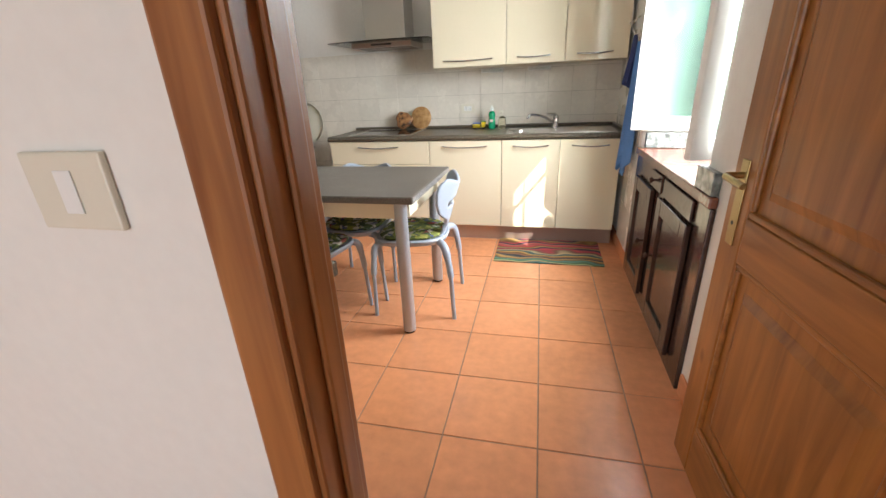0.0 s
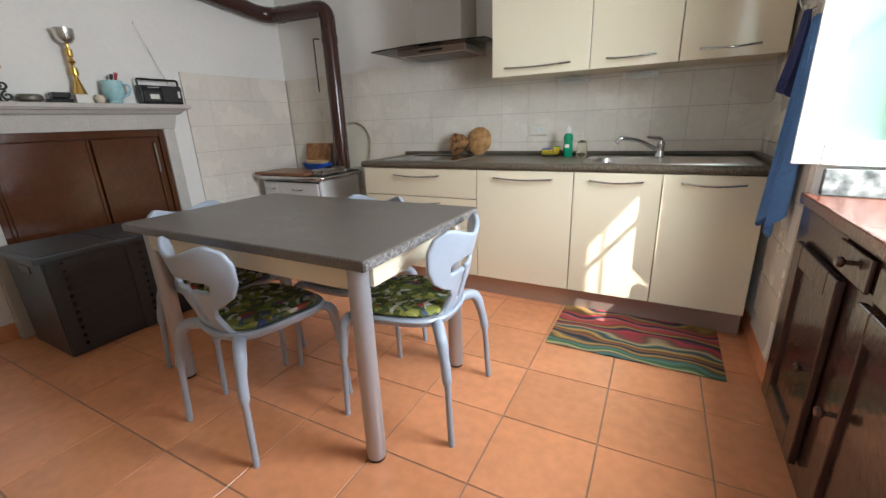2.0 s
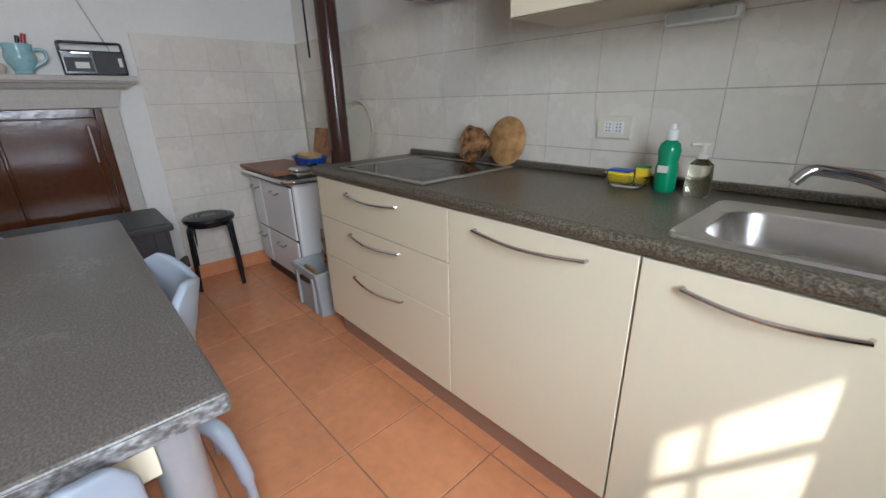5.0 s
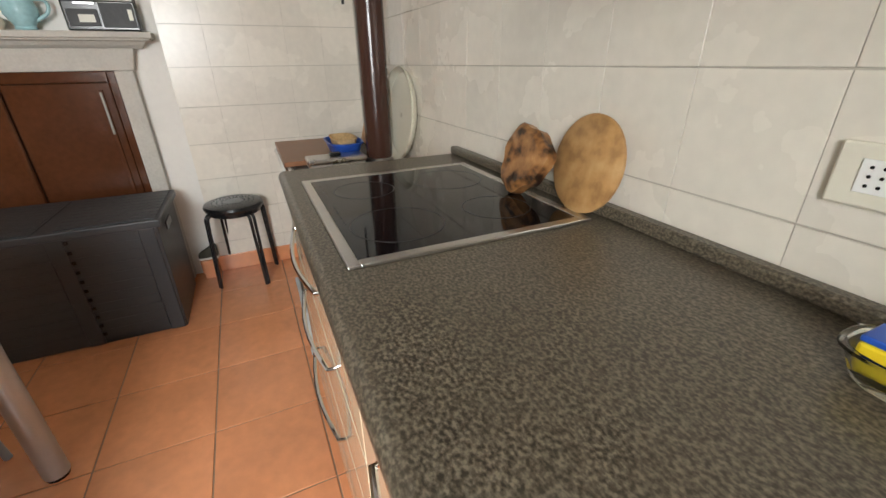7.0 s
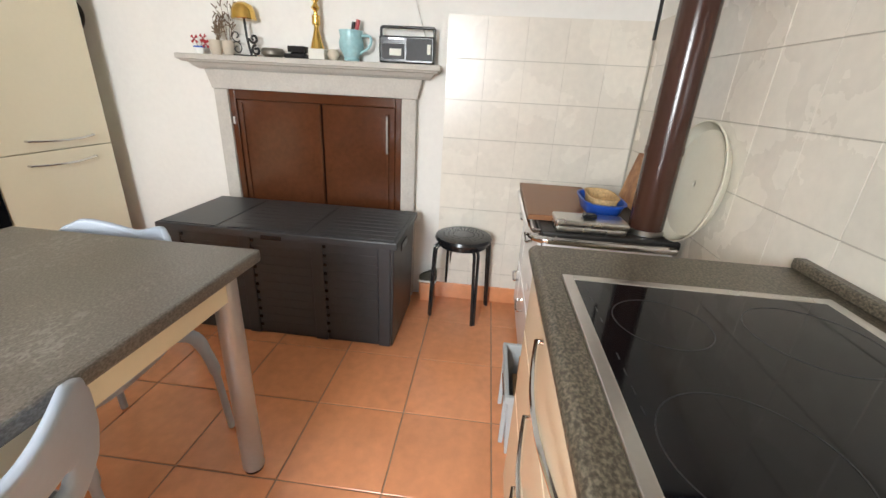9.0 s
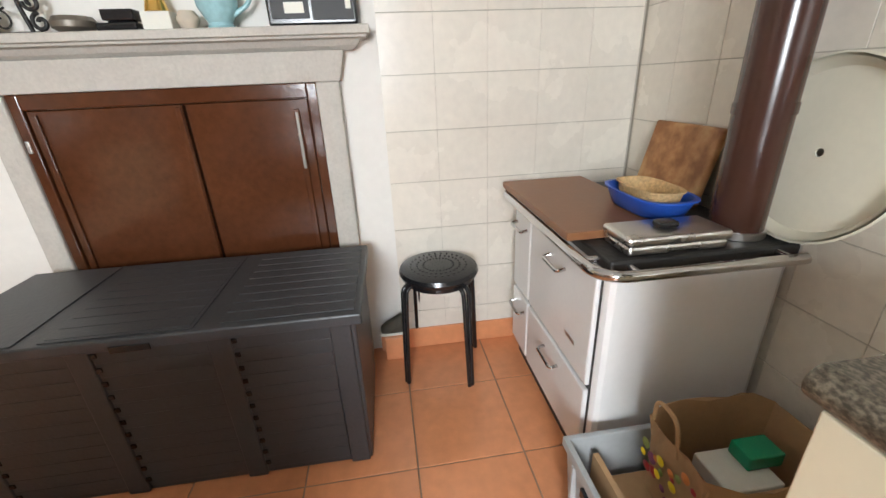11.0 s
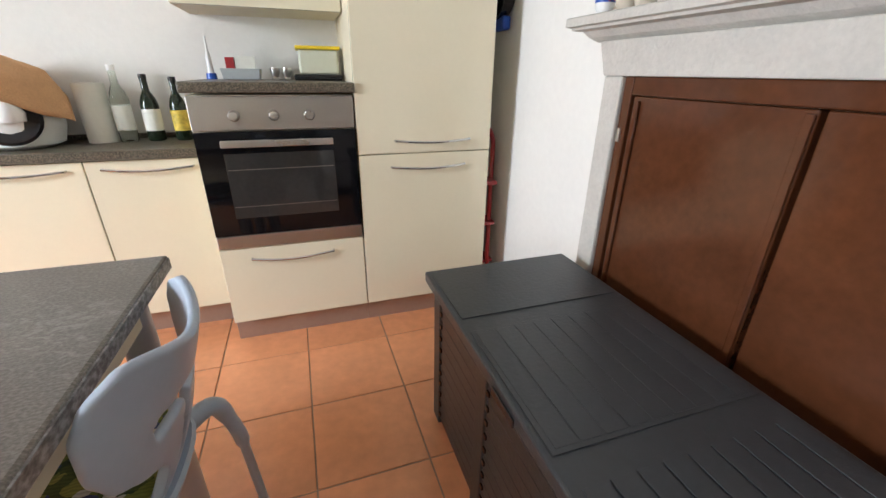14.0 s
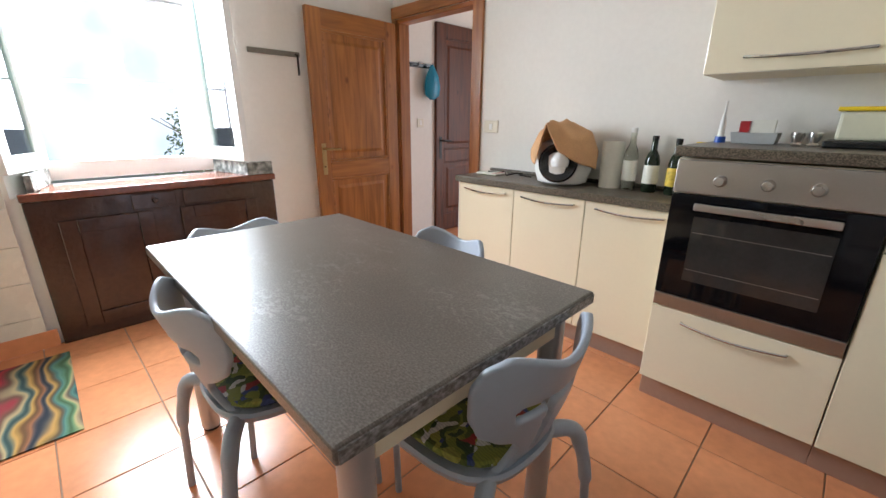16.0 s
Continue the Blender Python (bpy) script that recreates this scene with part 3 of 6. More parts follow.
def shutter():
    """A made-up louvred leaf, half open outside, that bounds the sun patch."""
    e = thing("window_shutter", (0.8, 3.0, 0.95), "added pale louvred leaf outside that blocks part of the sun", "shutter")
    a, b = Vector((0.83, 3.0, 0)), Vector((1.14, 3.10, 0))
    d = (b - a).normalized()
    n = Vector((-d.y, d.x, 0)) * 0.018
    def slab(bm, p, q, z0, z1, k=1.0):
        loft(bm, [[tuple(v + Vector((0, 0, z))) for v in (p - n * k, q - n * k, q + n * k, p + n * k)] for z in (z0, z1)])
    bm = bmesh.new()
    slab(bm, a, a + d * 0.05, 0.93, 2.56)
    slab(bm, b - d * 0.05, b, 0.93, 2.56)
    slab(bm, a + d * 0.05, b - d * 0.05, 0.93, 1.0)
    slab(bm, a + d * 0.05, b - d * 0.05, 2.5, 2.56)
    mesh_ob("frame", bm, WHITEM, e, 0.003)
    for i in range(30):
        bm = bmesh.new()
        slab(bm, a + d * 0.05, b - d * 0.05, 1.003 + i * 0.05, 1.05 + i * 0.05, 0.5)
        mesh_ob("slat", bm, WHITEM, e)


shutter()


# ---- built-in cupboard below the window ----
def cupboard():
    e = thing("window_cupboard", (0.5, 3.42, 0), "dark brown gloss-painted cupboard built under the window", "cupboard")
    X0, Y0, Y1 = 0.312, 2.79, 4.062
    boxes("body", DARKPAINT, e, (X0, 0.345, Y0, Y1, 0.0, 0.80), bevel=0.006)
    bm = bmesh.new()
    loft(bm, [[(X0 - 0.014, Y0 - 0.012, z), (X0 - 0.014, Y1 + 0.006, z), (0.328, Y1 + 0.006, z), (0.328, 3.99, z), (0.69, 3.955, z), (0.69, 3.025, z), (0.335, 2.94, z), (0.328, Y0 - 0.012, z)] for z in (0.803, ND)])
    mesh_ob("top", bm, LEDGEPAINT, e, 0.006, label="worn reddish brown painted top board")
    for ya, yb in ((2.93, 3.39), (3.53, 3.95)):
        d = thing("door", (X0, (ya + yb) / 2, 0.3), "", "")
        d.parent = e
        d.location = Vector((X0, ya, 0.07)) - e.location
        w = yb - ya
        bm = bmesh.new()
        s = 0.075
        h = 0.62
        for q in ((-0.024, -0.003, 0, s, 0, h), (-0.024, -0.003, w - s, w, 0, h), (-0.0235, -0.003, s, w - s, 0, s), (-0.0235, -0.003, s, w - s, h - s, h), (-0.012, -0.004, s, w - s, s, h - s)):
            box(bm, *q)
        mesh_ob("leaf", bm, DARKPAINT, d, 0.005).matrix_basis = Matrix()
        k = mesh_ob("knob", knob_mesh(), DARKPAINT, d, smooth=True, local=True)
        k.location = (-0.024, 0.04 if ya > 3.45 else w - 0.04, 0.32)
        k.rotation_euler = (0, radians(-90), 0)
    for ya, yb in ((2.94, 3.36), (3.40, 3.62)):
        boxes("drawer_front", DARKPAINT, e, (X0 - 0.012, X0 - 0.002, ya, yb, 0.703, 0.79), bevel=0.004)
        if yb < 3.4:
            continue
        k = mesh_ob("knob", knob_mesh(), DARKPAINT, e, smooth=True, local=True)
        k.location = Vector((X0 - 0.012, (ya + yb) / 2, 0.75)) - e.location
        k.rotation_euler = (0, radians(-90), 0)
    return e


def knob_mesh():
    bm = bmesh.new()
    lathe(bm, (0, 0, 0), [(0.007, 0), (0.006, 0.012), (0.014, 0.018), (0.016, 0.025), (0.012, 0.032), (0.004, 0.034)], 14)
    return bm


cupboard()
e = thing("marble_strip", (0.4, 4.05, ND), "grey veined marble strip edging the window ledge", "stone edging", "marble window edgings")
bm = bmesh.new()
loft(bm, [[(0.335, 4.0, z), (0.69, 3.92, z), (0.69, 3.95, z), (0.335, 4.03, z)] for z in (ND + 0.001, ND + 0.09)])
mesh_ob("slab", bm, MARBLE, e, 0.003)
e = thing("marble_strip", (0.4, 2.9, ND), "grey veined marble strip edging the window ledge", "stone edging", "marble window edgings")
bm = bmesh.new()
loft(bm, [[(0.30, 2.79, z), (0.328, 2.79, z), (0.328, 2.935, z), (0.69, 3.03, z), (0.69, 3.055, z), (0.30, 2.96, z)] for z in (ND + 0.001, ND + 0.085)])
mesh_ob("slab", bm, MARBLE, e, 0.003)


# ---- fitted kitchen ----
def front(e, x0, x1, z0, z1, y, s, hz=None, mat=None, hx=None, name="door"):
    """One cabinet front in the plane y; s is +1 or -1, the way it faces. hz is the height of its handle."""
    g = 0.0025
    ob = boxes(name, mat or CREAM, e, (x0 + g, x1 - g, min(y, y - s * 0.02), max(y, y - s * 0.02), z0 + g, z1 - g), bevel=0.0025)
    if hz is not None:
        h0, h1 = hx or (x0 + (x1 - x0) * 0.2, x0 + (x1 - x0) * 0.8)
        bm = bmesh.new()
        pts = []
        for i in range(9):
            t = i / 8
            bow = math.sin(math.pi * t)
            pts.append((h0 + (h1 - h0) * t, y + s * (0.012 + 0.02 * bow), hz - 0.008 * bow))
        tube(bm, [(h0, y, hz)] + pts + [(h1, y, hz)], 0.0052, 8)
        h = mesh_ob("handle", bm, CHROME, e, smooth=True, label="slim bowed chrome bar handle")
    return ob


def slab_top(e, x0, x1, y0, y1, z0, z1, name="worktop"):
    bm = bmesh.new()
    box(bm, x0, x1, y0, y1, z0, z1)
    return mesh_ob(name, bm, TOP, e, 0.006, label="dark grey speckled laminate worktop")


FY = 4.50
units = [(-2.09, -1.197, "drawers"), (-1.197, -0.60, "door"), (-0.60, -0.155, "door"), (-0.155, 0.285, "door")]
for x0, x1, k in units:
    e = thing("base_cabinet", ((x0 + x1) / 2, 4.8, 0), "cream gloss base cabinet with chrome bar handles", "kitchen cabinet", "sink wall base cabinets")
    boxes("body", CREAMM, e, (x0 + 0.001, x1 - 0.001, FY + 0.022, 5.06, 0.13, 0.842 if x1 < -0.7 else 0.70), bevel=0.001)
    boxes("plinth", KICK, e, (x0, x1, FY + 0.05, FY + 0.066, 0, 0.13), bevel=0.001, label="brown-grey metal plinth")
    if k == "drawers":
        for z0, z1, hz in ((0.13, 0.455, 0.415), (0.455, 0.655, 0.618), (0.655, 0.845, 0.80)):
            front(e, x0, x1, z0, z1, FY, -1, hz, hx=(x0 + 0.27, x1 - 0.27), name="drawer_front")
    else:
        front(e, x0, x1, 0.13, 0.845, FY, -1, 0.80)
wt = thing("worktop", (-0.9, 4.8, 0.85), "dark grey speckled kitchen worktop with upstand", "worktop")
# the worktop is cut round the sink bowl
bm = bmesh.new()
for q in ((-2.10, -0.53, 4.504, YN - 0.02, 0.848, 0.888), (-0.53, -0.19, 4.504, 4.565, 0.848, 0.888), (-0.53, -0.19, 4.86, YN - 0.02, 0.848, 0.888), (-0.19, 0.31, 4.504, YN - 0.02, 0.848, 0.888)):
    box(bm, *q)
bmesh.ops.remove_doubles(bm, verts=bm.verts, dist=0.0005)
mesh_ob("slab", bm, TOP, wt)
bm = bmesh.new()
lathe(bm, (-2.10, 4.505, 0.868), [(0.0205, 0), (0.0205, 2.41)], 14, 0)
mesh_ob("front_edge", bm, TOP, wt, smooth=True)
boxes("upstand", TOP, wt, (-2.10, 0.31, YN - 0.045, YN - 0.014, 0.889, 0.915), (0.282, 0.312, 4.52, YN - 0.046, 0.889, 0.915), bevel=0.006)


def hob():
    e = thing("hob", (-1.64, 4.78, 0.888), "black ceramic hob in a steel frame", "hob")
    boxes("frame", STEEL, e, (-1.926, -1.358, 4.535, 4.556, 0.8885, 0.896), (-1.926, -1.358, 5.014, 5.035, 0.8885, 0.896), (-1.926, -1.905, 4.556, 5.014, 0.8885, 0.896), (-1.379, -1.358, 4.556, 5.014, 0.8885, 0.896), bevel=0.002)
    boxes("glass_plate", BLACKGLASS, e, (-1.905, -1.379, 4.556, 5.014, 0.8885, 0.8945), bevel=0.001)
    bm = bmesh.new()
    for cx, cy, r in ((-1.77, 4.67, 0.075), (-1.51, 4.67, 0.095), (-1.77, 4.9, 0.095), (-1.51, 4.9, 0.075)):
        for rr in (r,):
            lathe(bm, (cx, cy, 0.8946), [(rr - 0.001, 0), (rr + 0.001, 0), (rr + 0.001, 0.0003), (rr - 0.001, 0.0003)], 40, caps=False)
    for i in range(4):
        for j in range(2):
            box(bm, -1.87 + i * 0.035 + j * 0.2, -1.855 + i * 0.035 + j * 0.2, 4.572, 4.574, 0.8946, 0.8949)
    mesh_ob("markings", bm, HOBMARK, e, label="thin pale ring and control marks")


def sink():
    e = thing("sink", (-0.15, 4.73, 0.888), "stainless steel inset sink with drainer", "sink")
    x0, x1, y0, y1, z = -0.575, 0.255, 4.53, 4.93, 0.8915
    bx0, bx1, by0, by1 = -0.525, -0.195, 4.57, 4.855
    bm = bmesh.new()

    def rr(ax0, ax1, ay0, ay1, r, zz, n=5):
        pts = []
        for cx, cy, a0 in ((ax1 - r, ay1 - r, 0), (ax0 + r, ay1 - r, 90), (ax0 + r, ay0 + r, 180), (ax1 - r, ay0 + r, 270)):
            for i in range(n + 1):
                a = radians(a0 + 90 * i / n)
                pts.append((cx + r * math.cos(a), cy + r * math.sin(a), zz))
        return pts
    loft(bm, [rr(x0, x1, y0, y1, 0.03, z - 0.003), rr(x0 + 0.002, x1 - 0.002, y0 + 0.002, y1 - 0.002, 0.03, z + 0.004), rr(x0 + 0.012, x1 - 0.012, y0 + 0.012, y1 - 0.012, 0.026, z + 0.001),
              rr(bx0 - 0.004, bx1 + 0.004, by0 - 0.004, by1 + 0.004, 0.075, z + 0.001), rr(bx0, bx1, by0, by1, 0.075, z - 0.006), rr(bx0 + 0.012, bx1 - 0.012, by0 + 0.012, by1 - 0.012, 0.07, z - 0.12),
              rr(bx0 + 0.05, bx1 - 0.05, by0 + 0.05, by1 - 0.05, 0.05, z - 0.14)], caps=False)
    f = [v for v in bm.verts if abs(v.co.z - (z - 0.14)) < 1e-5]
    bm.faces.new(f)
    mesh_ob("basin", bm, STEEL, e, smooth=True)
    bm = bmesh.new()
    for i in range(8):
        yy = 4.585 + i * 0.038
        tube(bm, [(-0.13, yy, z + 0.001), (0.19, yy, z + 0.001)], 0.0045, 6)
    mesh_ob("drainer_ribs", bm, STEEL, e, smooth=True)
    t = thing("tap", (-0.19, 4.895, 0.895), "chrome single-lever kitchen mixer tap", "tap")
    turned("base", CHROME, t, (-0.19, 4.895, 0.8955), [(0.027, 0), (0.025, 0.012), (0.021, 0.03), (0.021, 0.065), (0.024, 0.07), (0.022, 0.092), (0.01, 0.1)], 20)
    bars("spout", CHROME, t, (bend([(-0.195, 4.89, 0.93), (-0.30, 4.84, 0.995), (-0.40, 4.79, 1.012), (-0.42, 4.78, 0.982)], 0.05), 0.0115), n=12)
    bars("lever", CHROME, t, ([(-0.19, 4.895, 0.99), (-0.20, 4.885, 1.003), (-0.265, 4.84, 1.012)], [0.014, 0.011, 0.006]))


hob()
sink()
for x0, x1 in ((-1.203, -0.601), (-0.601, -0.152), (-0.152, 0.302)):
    e = thing("wall_cabinet", ((x0 + x1) / 2, 4.95, 1.395), "cream gloss wall cabinet with chrome bar handle", "kitchen cabinet", "sink wall cabinets")
    boxes("body", CREAMM, e, (x0 + 0.001, x1 - 0.001, 4.807, YN - 0.003, 1.397, 2.118), bevel=0.001)
    front(e, x0, x1, 1.395, 2.12, 4.785, -1, 1.448, hx=(x0 + 0.09, x1 - 0.11))


def hood():
    e = thing("cooker_hood", (-1.64, 4.9, 1.58), "stainless steel chimney hood with a glass canopy", "cooker hood")
    bm = bmesh.new()
    n, rings = 14, []
    for i in range(n + 1):
        t = i / n
        x = -2.08 + 0.875 * t
        yf = 4.685 - 0.05 * math.sin(math.pi * t)
        zz = 1.622 + 0.0 * t
        rings.append([(x, yf, zz), (x, yf, zz + 0.008), (x, YN - 0.012, zz + 0.008), (x, YN - 0.012, zz)])
    loft(bm, rings)
    mesh_ob("canopy", bm, HOODGLASS, e, label="curved smoked glass canopy")
    bm = bmesh.new()
    loft(bm, [[(-1.90, 4.76, 1.583), (-1.37, 4.76, 1.583), (-1.37, YN - 0.014, 1.583), (-1.90, YN - 0.014, 1.583)], [(-1.90, 4.74, 1.6205), (-1.37, 4.74, 1.6205), (-1.37, YN - 0.014, 1.6205), (-1.90, YN - 0.014, 1.6205)]])
    mesh_ob("filter_box", bm, BRUSHED, e, 0.004)
    bm = bmesh.new()
    for i in range(3):
        box(bm, -1.86 + i * 0.155, -1.86 + i * 0.155 + 0.148, 4.80, 5.05, 1.579, 1.5825)
    mesh_ob("filters", bm, PEWTER, e, 0.002)
    boxes("chimney", BRUSHED, e, (-1.81, -1.45, 4.855, YN - 0.003, 1.631, 2.4), bevel=0.003)
    boxes("upper_chimney", BRUSHED, e, (-1.80, -1.46, 4.865, YN - 0.003, 2.4, ZC - 0.002), bevel=0.002)
    boxes("switches", BLACKPAINT, e, (-1.72, -1.54, 4.742, 4.748, 1.596, 1.608), bevel=0.001)


hood()

# ---- tall units and shallow counter along the south wall ----
BY = 2.205
e = thing("fridge_cabinet", (-3.0, 1.95, 0), "tall cream gloss fridge housing with two doors", "fridge cabinet")
boxes("body", CREAMM, e, (-3.303, -2.699, YS + 0.003, BY - 0.022, 0.116, 2.16), bevel=0.001)
boxes("plinth", KICK, e, (-3.303, -2.699, BY - 0.066, BY - 0.05, 0, 0.116), bevel=0.001)
front(e, -3.306, -2.697, 0.116, 0.842, BY, 1, 0.785, hx=(-3.18, -2.84))
front(e, -3.306, -2.697, 0.842, 2.16, BY, 1, 0.897, hx=(-3.20, -2.86))


def oven():
    e = thing("oven_cabinet", (-2.4, 1.95, 0), "cream oven housing with a drawer and speckled top", "oven cabinet")
    boxes("body", CREAMM, e, (-2.694, -2.098, YS + 0.003, BY - 0.022, 0.116, 1.082), bevel=0.001)
    boxes("plinth", KICK, e, (-2.697, -2.095, BY - 0.066, BY - 0.05, 0, 0.116), bevel=0.001)
    front(e, -2.697, -2.095, 0.116, 0.474, BY, 1, 0.425, hx=(-2.56, -2.22), name="drawer_front")
    slab_top(e, -2.702, -2.085, YS + 0.003, BY + 0.018, 1.09, 1.128)
    o = thing("oven", (-2.396, 2.19, 0.476), "built-in stainless steel oven with black glass door", "oven")
    boxes("control_panel", BRUSHED, o, (-2.692, -2.10, BY - 0.019, BY + 0.003, 0.955, 1.078), bevel=0.003)
    boxes("glass_door", BLACKGLASS, o, (-2.692, -2.10, BY - 0.019, BY + 0.006, 0.536, 0.951), bevel=0.003)
    boxes("inner_window", material("oven_window", (0.03, 0.028, 0.026), 0.07, vary=0.3, bump=0), o, (-2.60, -2.19, BY + 0.0062, BY + 0.0075, 0.61, 0.87), bevel=0)
    boxes("shelf_wire", PEWTER, o, (-2.595, -2.195, BY + 0.0076, BY + 0.0082, 0.656, 0.659), (-2.595, -2.195, BY + 0.0076, BY + 0.0082, 0.806, 0.809), bevel=0)
    boxes("bottom_trim", BRUSHED, o, (-2.692, -2.10, BY - 0.019, BY + 0.005, 0.478, 0.533), bevel=0.003)
    boxes("handle", STEEL, o, (-2.60, -2.19, BY + 0.028, BY + 0.042, 0.898, 0.924), (-2.59, -2.57, BY + 0.005, BY + 0.029, 0.903, 0.919), (-2.22, -2.20, BY + 0.005, BY + 0.029, 0.903, 0.919), bevel=0.003)
    for x in (-2.52, -2.39, -2.25):
        turned("knob", STEEL, o, (x, BY + 0.003, 1.01), [(0.021, 0), (0.02, 0.012), (0.016, 0.016), (0.015, 0.026), (0.0, 0.027)], 20, 1)


oven()
KY = 2.005
for x0, x1 in ((-2.092, -1.65), (-1.65, -1.205), (-1.205, -0.765)):
    e = thing("base_cabinet", ((x0 + x1) / 2, 1.8, 0), "shallow cream gloss base cabinet with chrome bar handle", "kitchen cabinet", "shallow base cabinets")
    boxes("body", CREAMM, e, (x0 + 0.001, x1 - 0.001, YS + 0.003, KY - 0.022, 0.116, 0.828), bevel=0.001)
    boxes("plinth", KICK, e, (x0, x1, KY - 0.066, KY - 0.05, 0, 0.116), bevel=0.001)
    front(e, x0, x1, 0.116, 0.83, KY, 1, 0.795, hx=(x0 + 0.06, x1 - 0.06))
    if x1 > -0.8:
        boxes("end_panel", WHITEM, e, (x1, x1 + 0.004, YS + 0.003, KY - 0.001, 0.002, 0.829), bevel=0.001, label="white laminate end panel")
e = thing("worktop", (-1.4, 1.85, 0.83), "dark grey speckled worktop on shallow cabinets", "worktop")
slab_top(e, -2.093, -0.752, YS + 0.003, 2.025, 0.832, 0.87, "slab")
boxes("upstand", TOP, e, (-2.093, -0.76, YS + 0.003, YS + 0.025, 0.8702, 0.893), bevel=0.005)
boxes("front_edge", TOP, e, (-2.085, -0.7505, 2.0252, 2.0275, 0.834, 0.868), (-0.7515, -0.7485, YS + 0.01, 2.022, 0.834, 0.868), bevel=0.001)
e = thing("wall_cabinet", (-2.39, 1.85, 1.39), "cream gloss wall cabinet above the oven", "kitchen cabinet")
boxes("body", CREAMM, e, (-2.694, -2.072, YS + 0.003, 1.972, 1.392, 2.158), bevel=0.001)
front(e, -2.696, -2.07, 1.39, 2.16, 1.995, 1, 1.445, hx=(-2.55, -2.2))


# ---- fireplace ----
fp = thing("fireplace", (-3.42, 3.38, 0), "grey stone fireplace surround with a moulded mantel shelf", "fireplace")
boxes("jamb", STONE, fp, (XW, -3.395, 2.822, 2.90, 0, 1.165), bevel=0.006)
boxes("jamb", STONE, fp, (XW, -3.395, 3.88, 3.96, 0, 1.165), bevel=0.006)
bm = bmesh.new()
loft(bm, [[(XW, 2.815, 1.165), (XW, 3.965, 1.165), (-3.395, 3.965, 1.165), (-3.395, 2.815, 1.165)], [(XW, 2.79, 1.262), (XW, 3.99, 1.262), (-3.385, 3.99, 1.262), (-3.385, 2.79, 1.262)]])
mesh_ob("lintel", bm, STONE, fp, 0.004)
bm = bmesh.new()
P = [(0.0, 1.262), (0.02, 1.275), (0.035, 1.292), (0.06, 1.296), (0.062, 1.303), (0.075, 1.306), (0.075, 1.328), (0.07, 1.332)]
loft(bm, [[(XW, 2.745 - d, z), (XW, 4.02 + d * 0.85, z), (-3.41 + d, 4.02 + d * 0.85, z), (-3.41 + d, 2.745 - d, z)] for d, z in P])
mesh_ob("mantel_shelf", bm, STONE, fp, label="weathered moulded stone shelf")
boxes("door_frame", BROWNPAINT, fp, (XW, -3.408, 2.90, 2.935, 0, 1.165), (XW, -3.408, 3.845, 3.88, 0, 1.165), (XW, -3.408, 2.935, 3.845, 1.115, 1.165), bevel=0.004)
for ya, yb in ((2.938, 3.421), (3.433, 3.842)):
    boxes("door_panel", BROWNPAINT, fp, (XW, -3.416, ya, yb, 0.01, 1.113), bevel=0.005, label="brown gloss-painted wooden panel")
boxes("door_back", BROWNPAINT, fp, (XW + 0.001, XW + 0.005, 2.936, 3.844, 0.01, 1.114), bevel=0)
boxes("door_strip", BROWNPAINT, fp, (-3.4155, -3.405, 2.955, 2.972, 0.3, 1.10), (-3.4155, -3.404, 3.79, 3.81, 0.3, 1.08), (-3.4155, -3.409, 3.400, 3.419, 0.02, 1.105), bevel=0.003)
boxes("bolt", PEWTER, fp, (-3.404, -3.399, 3.795, 3.805, 0.87, 1.07), bevel=0.001)
boxes("catch", STEEL, fp, (-3.41, -3.402, 2.908, 2.92, 0.98, 1.02), bevel=0.001)


